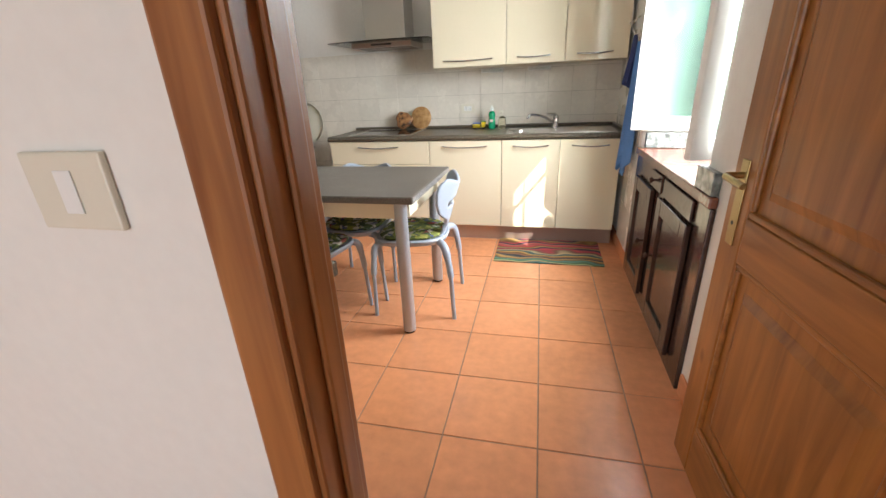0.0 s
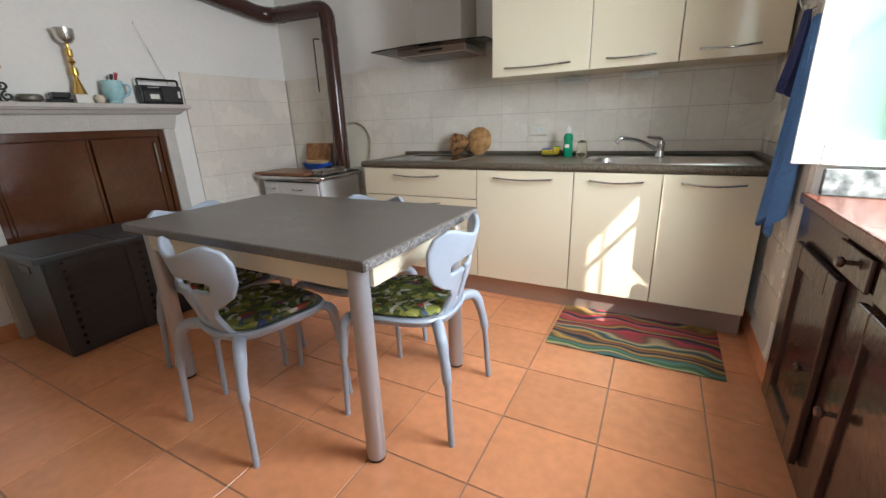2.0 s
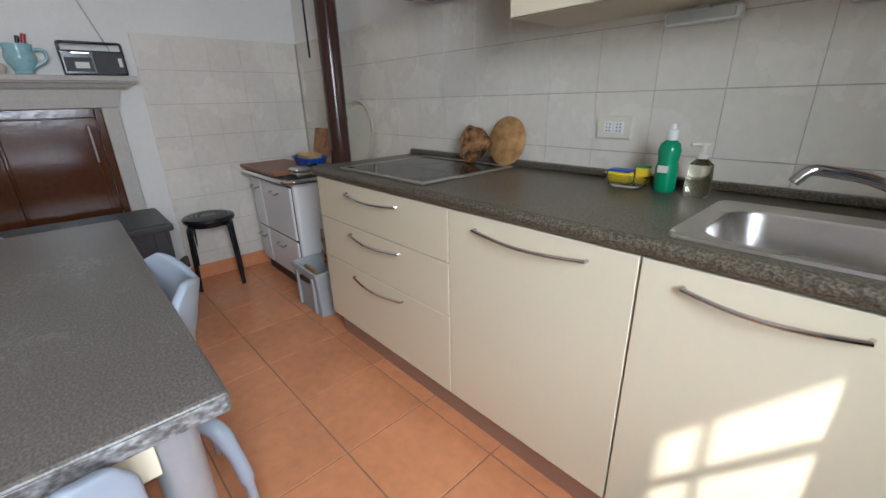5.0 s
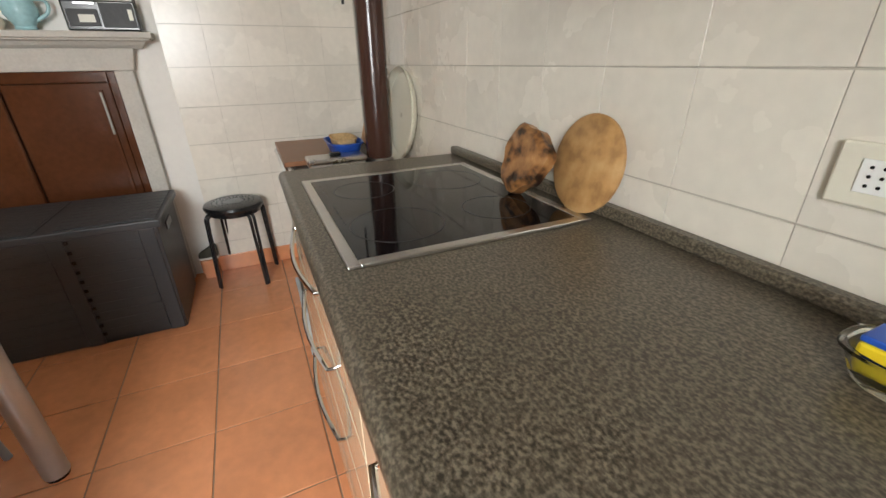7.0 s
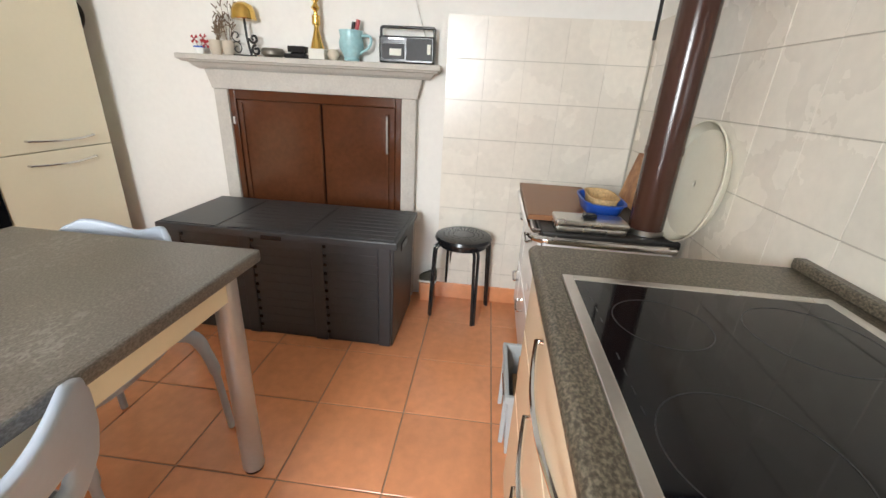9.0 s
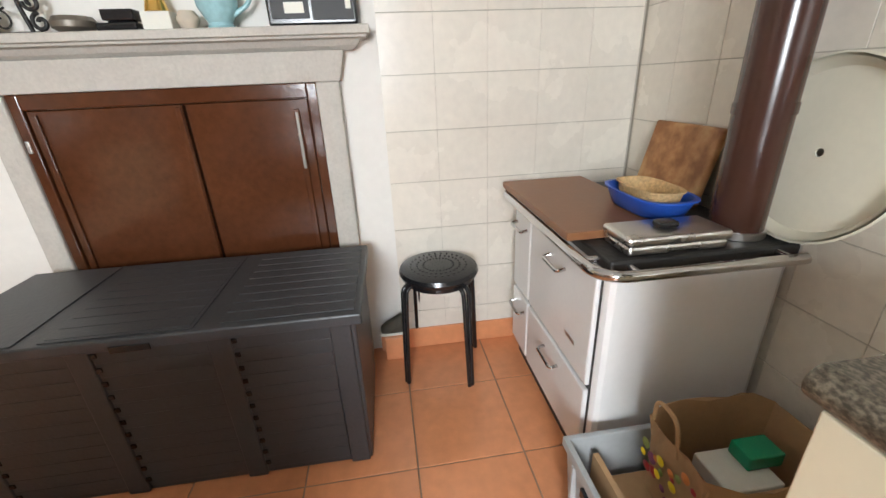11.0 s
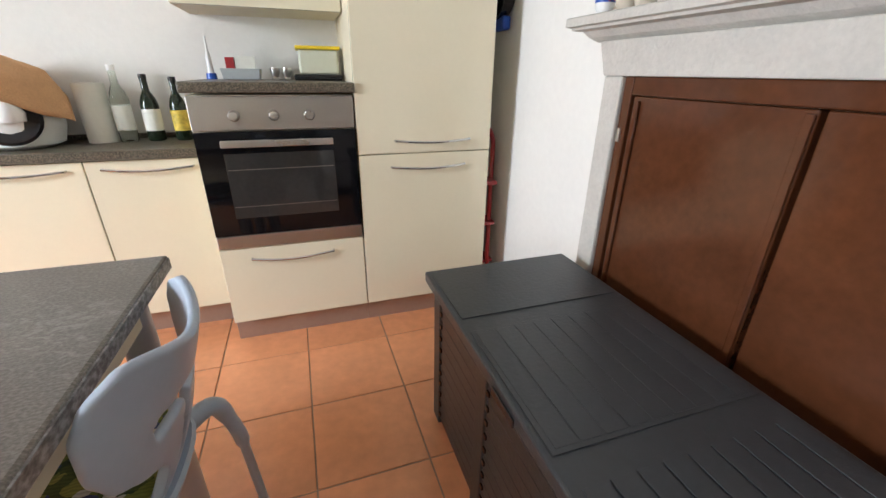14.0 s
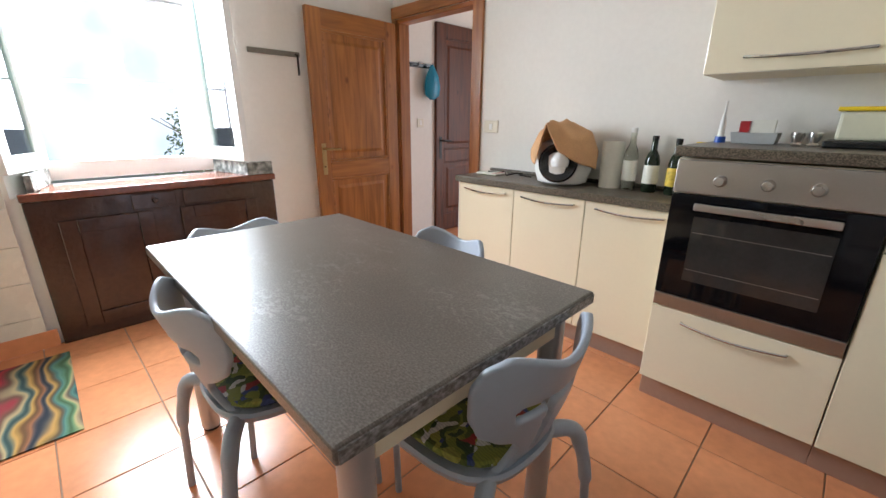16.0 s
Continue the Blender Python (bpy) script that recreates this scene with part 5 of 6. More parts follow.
lathe(bm, (-0.735, 4.965, WZ), [(0.027, 0.0), (0.031, 0.006), (0.031, 0.07), (0.027, 0.09), (0.031, 0.12), (0.026, 0.14), (0.014, 0.15)], 24)
mesh_ob("bottle", bm, GREENB, e, smooth=True)
turned("cap", WHITEM, e, (-0.735, 4.965, WZ), [(0.0145, 0.1505), (0.016, 0.158), (0.015, 0.178), (0.008, 0.182), (0.006, 0.195)], 18)
boxes("label_patch", LABEL, e, (-0.75, -0.722, 4.9325, 4.9335, WZ + 0.06, WZ + 0.08), bevel=0)
e = thing("soap_dispenser", (-0.645, 4.96, WZ), "clear soap dispenser with a pump", "soap dispenser")
turned("jar", glassy("soap_jar", (0.93, 0.91, 0.74), 0.05), e, (-0.645, 4.96, WZ), [(0.03, 0), (0.034, 0.01), (0.034, 0.05), (0.03, 0.09), (0.014, 0.105)], 20)
turned("pump", PLATE, e, (-0.645, 4.96, WZ), [(0.013, 0.1055), (0.014, 0.118), (0.006, 0.12), (0.006, 0.14), (0.013, 0.142), (0.013, 0.15)], 16)
bars("nozzle", PLATE, e, ([(-0.645, 4.96, WZ + 0.146), (-0.672, 4.935, WZ + 0.143)], 0.005))
basin_shape("sponge_tub", (-0.85, 4.97, WZ), 0.14, 0.09, 0.04, CLEAR, "clear plastic tub with washing-up sponges", "tub")
e = thing("sponge", (-0.87, 4.965, WZ + 0.013), "yellow and blue kitchen sponge in a tub", "sponge", "sponges")
boxes("foam", YELLOW, e, (-0.905, -0.835, 4.945, 4.99, WZ + 0.013, WZ + 0.045), bevel=0.004)
boxes("scourer", BLUEP, e, (-0.905, -0.835, 4.945, 4.99, WZ + 0.0455, WZ + 0.053), bevel=0.002)
e = thing("sponge", (-0.815, 4.99, WZ + 0.013), "yellow sponge with green scourer", "sponge", "sponges")
boxes("foam", YELLOW, e, (-0.83, -0.79, 4.975, 5.0, WZ + 0.013, WZ + 0.06), bevel=0.004)
boxes("scourer", GREENB, e, (-0.83, -0.79, 4.975, 5.0, WZ + 0.0605, WZ + 0.067), bevel=0.002)


def plate_on(name, x0, x1, z0, z1, y, s, kind, label):
    """A wall plate in the plane y that faces s along y."""
    e = thing(name, ((x0 + x1) / 2, y, z0), label, "wall plate")
    boxes("plate", PLATE, e, (x0, x1, min(y, y + s * 0.009), max(y, y + s * 0.009), z0, z1), bevel=0.003)
    yo = y + s * 0.0091
    y1, y2 = min(yo, yo + s * 0.002), max(yo, yo + s * 0.002)
    if kind == "socket":
        w = (x1 - x0)
        for cx in (x0 + w * 0.35, x0 + w * 0.65):
            boxes("module", WHITEM, e, (cx - 0.017, cx + 0.017, y1, y2, z0 + 0.018, z1 - 0.018), bevel=0.001)
            for dz in (-0.011, 0, 0.011):
                zc = (z0 + z1) / 2 + dz
                for dx in (-0.006, 0.006):
                    turned("hole", BLACKPAINT, e, (cx + dx, yo + s * 0.0021, zc), [(0.0022, 0), (0.0022, s * 0.0006)], 8, 1)
    else:
        cx = (x0 + x1) / 2
        boxes("rocker", WHITEM, e, (cx - 0.013, cx + 0.013, y1, y2 + (0.002 if s > 0 else 0), z0 + 0.02, z1 - 0.02), bevel=0.002)


plate_on("wall_socket", -1.033, -0.91, 1.022, 1.098, YN - 0.016, -1, "socket", "ivory double wall socket on tiles")
plate_on("light_switch", -0.80, -0.68, 1.13, 1.21, YS, 1, "switch", "white light switch by the doorway")
plate_on("light_switch", -0.86, -0.74, 1.105, 1.195, 1.57, -1, "switch", "ivory light switch on the hall wall")
e = thing("light_switch", (0.61, 1.12, 1.14), "white light switch on the hall wall", "wall plate")
boxes("plate", PLATE, e, (0.611, 0.6195, 1.08, 1.16, 1.14, 1.22), bevel=0.002)
boxes("rocker", WHITEM, e, (0.607, 0.6105, 1.107, 1.133, 1.155, 1.205), bevel=0.001)
for x in (-0.84, -0.44):
    e = thing("under_cabinet_lamp", (x, 5.05, 1.35), "slim white under-cabinet lamp, switched off", "lamp", "under-cabinet lamps")
    boxes("housing", WHITEM, e, (x, x + 0.19, 5.055, YN - 0.016, 1.352, 1.385), bevel=0.004)
    boxes("diffuser", CLEAR, e, (x + 0.01, x + 0.18, 5.047, 5.0545, 1.357, 1.38), bevel=0.002)
    boxes("bracket", STEEL, e, (x + 0.08, x + 0.11, 5.065, 5.095, 1.3855, 1.3965), bevel=0.001)


# ---- cloths and hooks on the east wall ----
def cloth(name, x, ys, z0, z1, mat, label, seed, narrow=0.35):
    """A cloth hung from a hook: gathered at the top, folds falling below."""
    e = thing(name, (x, (ys[0] + ys[1]) / 2, z0), label, "towel")
    rnd = random.Random(seed)
    ph = [rnd.uniform(0, 6) for _ in range(3)]
    bm = bmesh.new()
    NU, NV, g = 34, 26, []
    c = (ys[0] + ys[1]) / 2
    for j in range(NV + 1):
        v = j / NV
        wide = narrow + (1 - narrow) * (1 - (1 - v) ** 2)
        row = []
        for i in range(NU + 1):
            u = -1 + 2 * i / NU
            yy = c + u * wide * (ys[1] - ys[0]) / 2 + 0.01 * math.sin(5 * v + ph[0])
            xx = x - 0.03 - (0.022 * math.sin(9 * u + ph[1] + v) + 0.012 * math.sin(17 * u + ph[2])) * (0.35 + 0.65 * v) - 0.02 * v
            zz = z1 + (z0 - z1) * v * (1 - 0.16 * abs(math.sin(2.3 * u + ph[0]))) - 0.01 * math.sin(6 * u) * v
            row.append(bm.verts.new((min(xx, x - 0.006), yy, zz)))
        g.append(row)
    for j in range(NV):
        for i in range(NU):
            bm.faces.new((g[j][i], g[j][i + 1], g[j + 1][i + 1], g[j + 1][i]))
    ob = mesh_ob("cloth", bm, mat, e, smooth=True)
    m = ob.modifiers.new("thickness", "SOLIDIFY")
    m.thickness = 0.005
    bars("hook", STEEL, e, (bend([(x - 0.001, c, z1 + 0.01), (x - 0.035, c, z1 - 0.005), (x - 0.04, c, z1 + 0.02)], 0.012), 0.004))
    return e


cloth("kitchen_towel", XE - 0.012, (4.20, 4.41), 0.62, 1.47, BLUECLOTH, "light blue waffle kitchen towel hung on a hook", 4)
cloth("oven_mitt_cloth", XE - 0.012, (4.42, 4.58), 1.19, 1.52, NAVYCLOTH, "dark blue cloth hung on a hook", 9, 0.3)
e = thing("utensil_rail", (XE, 4.55, 1.6), "steel rail with hanging kitchen utensils", "utensil rail")
bars("rail", STEEL, e, ([(XE - 0.04, 4.30, 1.62), (XE - 0.04, 4.76, 1.62)], 0.006), ([(XE - 0.013, 4.34, 1.62), (XE - 0.04, 4.34, 1.62)], 0.005), ([(XE - 0.013, 4.72, 1.62), (XE - 0.04, 4.72, 1.62)], 0.005))
bars("ladle", STEEL, e, ([(XE - 0.046, 4.66, 1.625), (XE - 0.046, 4.66, 1.72)], 0.004), (bend([(XE - 0.046, 4.66, 1.62), (XE - 0.05, 4.66, 1.60), (XE - 0.03, 4.66, 1.55)], 0.02), 0.004))
# knife strip behind the door
e = thing("hook_rail", (XE, 2.65, 1.63), "grey metal hook rail with black hooks", "hook rail")
boxes("strip", PEWTER, e, (XE - 0.014, XE, 2.50, 2.85, 1.62, 1.652), bevel=0.002)
bars("hook", BLACKPAINT, e, (bend([(XE - 0.014, 2.53, 1.635), (XE - 0.04, 2.53, 1.63), (XE - 0.04, 2.53, 1.50)], 0.02), 0.007))

# ---- things on the shallow counter ----
CZ = 0.8705


def bottle(x, y, h, r, mat, label, cap, lab=None):
    e = thing("bottle", (x, y, CZ), label, "bottle", "bottles on the counter")
    turned("glass", mat, e, (x, y, CZ), [(r - 0.004, 0), (r, 0.005), (r, h * 0.56), (r * 0.8, h * 0.66), (0.014, h * 0.76), (0.0135, h * 0.93)], 22)
    turned("cap", cap, e, (x, y, CZ), [(0.015, h * 0.9305), (0.015, h), (0.012, h + 0.002)], 16)
    if lab:
        turned("paper_label", lab, e, (x, y, CZ), [(r + 0.0004, h * 0.16), (r + 0.0008, h * 0.17), (r + 0.0008, h * 0.48), (r + 0.0004, h * 0.49)], 22)


bottle(-1.755, 1.77, 0.31, 0.035, glassy("bottle_glass", (0.85, 0.92, 0.86), 0.02), "clear glass bottle with a pale label", WHITEM, LABEL)
bottle(-1.86, 1.765, 0.275, 0.035, DARKBOTTLE, "dark green wine bottle with a pale label", BLACKPAINT, LABEL)
bottle(-1.97, 1.77, 0.265, 0.033, DARKBOTTLE, "dark oil bottle with a yellow and red label", BLACKPAINT, material("yellow_label", (0.62, 0.45, 0.06), 0.6, vary=0.5, scale=30))
e = thing("paper_roll", (-1.655, 1.76, CZ), "upright roll of white kitchen paper", "paper roll")
turned("roll", LABEL, e, (-1.655, 1.76, CZ), [(0.018, 0.0), (0.055, 0.0), (0.056, 0.24), (0.018, 0.24)], 28)
e = thing("yellow_cap_jar", (-2.055, 1.72, CZ), "small jar with a yellow lid", "jar")
turned("jar", CLAY, e, (-2.05, 1.73, CZ), [(0.03, 0), (0.03, 0.2), (0.018, 0.22)], 18)
turned("lid", YELLOW, e, (-2.05, 1.73, CZ), [(0.02, 0.2205), (0.02, 0.25), (0.016, 0.253)], 18)


def fryer():
    """A rounded white appliance open at the front, with a towel thrown over it."""
    c = Vector((-1.405, 1.83, CZ))
    e = thing("air_fryer", c, "white rounded appliance with a dark open front", "kitchen appliance")
    bm = bmesh.new()
    lathe(bm, c, [(0.10, 0), (0.135, 0.015), (0.155, 0.08), (0.15, 0.16), (0.12, 0.225), (0.06, 0.25), (0.005, 0.255)], 30)
    mesh_ob("shell", bm, WHITEM, e, smooth=True)
    bm = bmesh.new()
    lathe(bm, (0, 0, 0), [(0.098, 0.0), (0.104, 0.012), (0.094, 0.016), (0.085, 0.008), (0.01, 0.004)], 30)
    M = Matrix.Translation(c + Vector((-0.045, 0.13, 0.125))) @ Matrix.Rotation(radians(18), 4, "Z") @ Matrix.Rotation(radians(-84), 4, "X")
    bmesh.ops.transform(bm, matrix=M, verts=bm.verts)
    mesh_ob("mouth", bm, BLACKPAINT, e, smooth=True, label="dark open mouth of the appliance")
    bm = bmesh.new()
    lathe(bm, c + Vector((-0.06, 0.142, 0.11)), [(0.045, 0.0), (0.05, 0.03), (0.03, 0.07), (0.003, 0.085)], 18)
    mesh_ob("inner_cup", bm, ENAMEL, e, smooth=True)
    t = thing("hand_towel", c + Vector((0, 0, 0.26)), "peach checked towel draped over the appliance", "towel")
    bm = bmesh.new()
    N, g = 26, []
    for j in range(N + 1):
        row = []
        for i in range(N + 1):
            u, v = -1 + 2 * i / N, -1 + 2 * j / N
            px, py = u * 0.235, v * 0.235
            # turned square of cloth
            x, y = (px * 0.8 - py * 0.6), (px * 0.6 + py * 0.8)
            r = math.hypot(x, y)
            a = math.atan2(y, x)
            k = min(r, 0.13 + (r - 0.13) * 0.35) if r > 0.13 else r
            z = 0.355 - 0.62 * r - max(0, r - 0.14) * 0.35 + 0.02 * math.sin(4 * a + 1) * r / 0.15
            if y > 0.05 and abs(x) < 0.09:
                z += 0.075 * (y - 0.05) / 0.1 * (1 - abs(x) / 0.09)
            row.append(bm.verts.new((c.x + k * math.cos(a) * 1.08, c.y + k * math.sin(a) * 1.1 + 0.005, c.z + max(z, 0.02))))
        g.append(row)
    for j in range(N):
        for i in range(N):
            bm.faces.new((g[j][i], g[j][i + 1], g[j + 1][i + 1], g[j + 1][i]))
    ob = mesh_ob("cloth", bm, PEACH, t, smooth=True)
    ob.modifiers.new("thickness", "SOLIDIFY").thickness = 0.006


fryer()
e = thing("cable", (-1.0, 1.8, CZ), "black power cable coiled on the counter", "cable")
pts = [(-1.17 + 0.3 * t + 0.02 * math.sin(9 * t), 1.78 + 0.05 * math.sin(14 * t), CZ + 0.006 + 0.012 * abs(math.sin(11 * t))) for t in [i / 30 for i in range(31)]]
bars("wire", BLACKPAINT, e, (pts, 0.004), n=6)
e = thing("tea_towel", (-0.87, 1.8, CZ), "folded pale cloth with a red stripe on the counter", "cloth")
boxes("fold", LABEL, e, (-0.96, -0.79, 1.74, 1.87, CZ + 0.0005, CZ + 0.012), bevel=0.005)
boxes("stripe", REDM, e, (-0.945, -0.925, 1.74, 1.87, CZ + 0.0125, CZ + 0.0135), bevel=0)

# ---- things on the oven housing ----
OZ = 1.1285
e = thing("toothbrush_handle", (-2.135, 1.80, OZ), "white electric brush in a blue stand", "brush")
turned("stand", BLUEP, e, (-2.135, 1.80, OZ), [(0.022, 0), (0.02, 0.025)], 16)
turned("stem", WHITEM, e, (-2.135, 1.80, OZ), [(0.013, 0.0255), (0.011, 0.09), (0.004, 0.12), (0.004, 0.17)], 12)
e = thing("plastic_tray", (-2.26, 1.80, OZ), "grey plastic tray holding small packets", "tray")
bm = bmesh.new()
loft(bm, [[(-2.34 + a, 1.75 + a, OZ + z), (-2.18 - a, 1.75 + a, OZ + z), (-2.18 - a, 1.86 - a, OZ + z), (-2.34 + a, 1.86 - a, OZ + z)] for a, z in ((0.008, 0.0005), (0, 0.045), (0.004, 0.045), (0.012, 0.006))])
mesh_ob("tray", bm, CRATEP, e, 0.002)
e = thing("packet", (-2.22, 1.80, OZ), "small red and white packet in a tray", "packet")
boxes("carton", LABEL, e, (-2.32, -2.24, 1.79, 1.81, OZ + 0.008, OZ + 0.095), bevel=0.001)
boxes("red_box", REDM, e, (-2.235, -2.20, 1.785, 1.815, OZ + 0.008, OZ + 0.09), bevel=0.001)
for x in (-2.40, -2.45):
    e = thing("egg_cup", (x, 1.85, OZ), "small polished steel egg cup", "cup", "steel cups")
    turned("cup", STEEL, e, (x, 1.85, OZ), [(0.015, 0), (0.017, 0.004), (0.012, 0.012), (0.021, 0.035), (0.021, 0.05), (0.019, 0.05), (0.01, 0.02)], 18)
e = thing("baking_dish", (-2.58, 1.84, OZ), "low black metal baking dish", "baking dish")
boxes("dish", BLACKPAINT, e, (-2.685, -2.48, 1.73, 1.95, OZ + 0.0005, OZ + 0.025), bevel=0.006)
e = thing("food_box", (-2.59, 1.82, OZ + 0.026), "clear food box with a yellow lid", "food box")
boxes("box", material("milky_plastic", (0.62, 0.62, 0.48), 0.3, vary=0.05, bump=0), e, (-2.675, -2.505, 1.75, 1.91, OZ + 0.0265, OZ + 0.125), bevel=0.01)
boxes("lid", YELLOW, e, (-2.685, -2.495, 1.74, 1.92, OZ + 0.1255, OZ + 0.14), bevel=0.004)

# folded red steps and a hanging pan between fridge and wall
e = thing("step_ladder", (-3.38, 1.95, 0), "folded red metal step ladder beside the fridge", "step ladder")
for y in (2.06, 1.9):
    bars("rail", REDM, e, (bend([(-3.36, y + 0.08, 0.0), (-3.40, y - 0.02, 0.55), (-3.42, y - 0.06, 0.86), (-3.40, y - 0.1, 0.92)], 0.05), 0.012))
for z in (0.2, 0.42, 0.64):
    boxes("step", REDM, e, (-3.41, -3.35, 1.9, 2.1, z, z + 0.02), bevel=0.004)
e = thing("hanging_pan", (-3.42, 1.95, 1.4), "black and blue pan hung beside the fridge", "pan")
bm = bmesh.new()
lathe(bm, (-3.445, 2.0, 1.50), [(0.09, 0.0), (0.105, 0.04), (0.108, 0.06), (0.1, 0.06), (0.085, 0.012)], 28, 0)
mesh_ob("pan", bm, BLACKPAINT, e, smooth=True)
boxes("cloth", BLUEP, e, (-3.44, -3.40, 1.93, 2.07, 1.35, 1.41), bevel=0.012)

# ---- things on the mantel ----
MZ, MX = 1.3325, -3.385


def mantel(name, y, label, cat, dx=0.0):
    return thing(name, (MX + dx, y, MZ), label, cat)


e = mantel("radio", 3.90, "black portable cassette radio with a handle", "radio")
boxes("case", BLACKPAINT, e, (-3.425, -3.36, 3.77, 4.05, MZ + 0.0005, MZ + 0.125), bevel=0.008)
boxes("cassette_door", IRON, e, (-3.3598, -3.356, 3.785, 3.90, MZ + 0.02, MZ + 0.088), bevel=0.002)
boxes("cassette", LABEL, e, (-3.3558, -3.3552, 3.825, 3.885, MZ + 0.035, MZ + 0.066), bevel=0)
boxes("speaker", IRON, e, (-3.3598, -3.356, 3.91, 4.04, MZ + 0.015, MZ + 0.115), bevel=0.002)
boxes("dial", LABEL, e, (-3.3598, -3.3552, 4.015, 4.032, MZ + 0.045, MZ + 0.09), bevel=0.001)
boxes("trim", STEEL, e, (-3.3598, -3.3565, 3.82, 3.895, MZ + 0.108, MZ + 0.114), bevel=0)
bars("handle", BLACKPAINT, e, (bend([(-3.39, 3.775, MZ + 0.1), (-3.39, 3.775, MZ + 0.165), (-3.39, 4.045, MZ + 0.165), (-3.39, 4.045, MZ + 0.1)], 0.012), 0.007))
bars("aerial", STEEL, e, ([(-3.415, 4.0, MZ + 0.12), (-3.43, 3.86, 1.86)], 0.002), n=6)

e = mantel("trophy", 3.43, "tall gilt trophy cup on a marble base", "trophy")
boxes("base", LABEL, e, (-3.415, -3.355, 3.40, 3.485, MZ + 0.0005, MZ + 0.05), bevel=0.003)
turned("stem", GOLD, e, (MX, 3.44, MZ + 0.0505), [(0.035, 0), (0.03, 0.02), (0.012, 0.09), (0.012, 0.105), (0.02, 0.11), (0.02, 0.15), (0.01, 0.155), (0.01, 0.17), (0.022, 0.185), (0.01, 0.2), (0.01, 0.21), (0.018, 0.215), (0.018, 0.255), (0.008, 0.26), (0.01, 0.28)], 20)
turned("bowl", STEEL, e, (MX, 3.44, MZ + 0.0505), [(0.008, 0.2805), (0.03, 0.29), (0.047, 0.315), (0.05, 0.365), (0.047, 0.365), (0.04, 0.315), (0.01, 0.295)], 24)
e = mantel("jug", 3.62, "pale blue painted ceramic jug with kitchen tools", "jug")
turned("body", CERAMIC, e, (MX, 3.62, MZ + 0.0005), [(0.035, 0), (0.04, 0.006), (0.036, 0.015), (0.06, 0.06), (0.062, 0.085), (0.055, 0.11), (0.06, 0.14), (0.056, 0.14), (0.05, 0.11), (0.05, 0.06), (0.01, 0.02)], 28)
bars("handle", CERAMIC, e, (bend([(MX, 3.675, MZ + 0.12), (MX, 3.725, MZ + 0.12), (MX, 3.72, MZ + 0.07), (MX, 3.66, MZ + 0.035)], 0.03), 0.007))
bars("red_tool", REDM, e, ([(MX, 3.63, MZ + 0.06), (MX, 3.66, MZ + 0.19)], [0.006, 0.011]))
bars("black_tool", BLACKPAINT, e, ([(MX, 3.61, MZ + 0.06), (MX - 0.005, 3.635, MZ + 0.18)], [0.006, 0.01]))
e = mantel("clay_pot", 3.525, "small round pale clay pot", "pot")
turned("pot", CLAY, e, (MX + 0.01, 3.528, MZ + 0.0005), [(0.02, 0), (0.032, 0.02), (0.033, 0.03), (0.022, 0.05), (0.018, 0.05)], 20)
e = mantel("black_dish", 3.33, "stack of black lidded dishes", "dish")
boxes("tray", BLACKPAINT, e, (-3.415, -3.35, 3.27, 3.385, MZ + 0.0005, MZ + 0.022), bevel=0.005)
boxes("lid", BLACKPAINT, e, (-3.41, -3.355, 3.29, 3.38, MZ + 0.028, MZ + 0.058), (-3.40, -3.365, 3.30, 3.37, MZ + 0.0225, MZ + 0.0275), bevel=0.004)
e = mantel("ashtray", 3.19, "small round dark pewter bowl", "bowl")
turned("bowl", PEWTER, e, (MX, 3.195, MZ + 0.0005), [(0.04, 0), (0.058, 0.012), (0.06, 0.028), (0.05, 0.042), (0.045, 0.042), (0.045, 0.02), (0.01, 0.01)], 28)
e = mantel("candle_holder", 3.06, "wrought iron scroll candle holder with brass bowl", "candle holder")


def spiral(cy, cz, r0, turns, s, start):
    return [(MX, cy + s * r0 * (1 - 0.75 * t) * math.cos(start + turns * 2 * math.pi * t), cz + r0 * (1 - 0.75 * t) * math.sin(start + turns * 2 * math.pi * t)) for t in [i / 24 for i in range(25)]]


bars("scroll", IRON, e, ([(MX, 3.075, MZ + 0.005), (MX, 3.06, MZ + 0.08), (MX, 3.055, MZ + 0.17)], 0.006), (spiral(3.105, MZ + 0.03, 0.026, 1.2, 1, 1.6), 0.006), (spiral(3.095, MZ + 0.085, 0.024, 1.2, 1, 3.1), 0.006),
     (spiral(3.0, MZ + 0.036, 0.032, 1.1, -1, 1.0), 0.003), (spiral(3.0, MZ + 0.095, 0.03, 1.1, -1, 4.0), 0.003), ([(MX, 2.97, MZ + 0.004), (MX, 3.1, MZ + 0.004)], 0.0035))
turned("bowl", GOLD, e, (MX, 3.055, MZ + 0.1705), [(0.06, 0.0), (0.062, 0.004), (0.06, 0.012), (0.056, 0.04), (0.045, 0.065), (0.02, 0.078)], 26, label="brass bowl turned upside down")


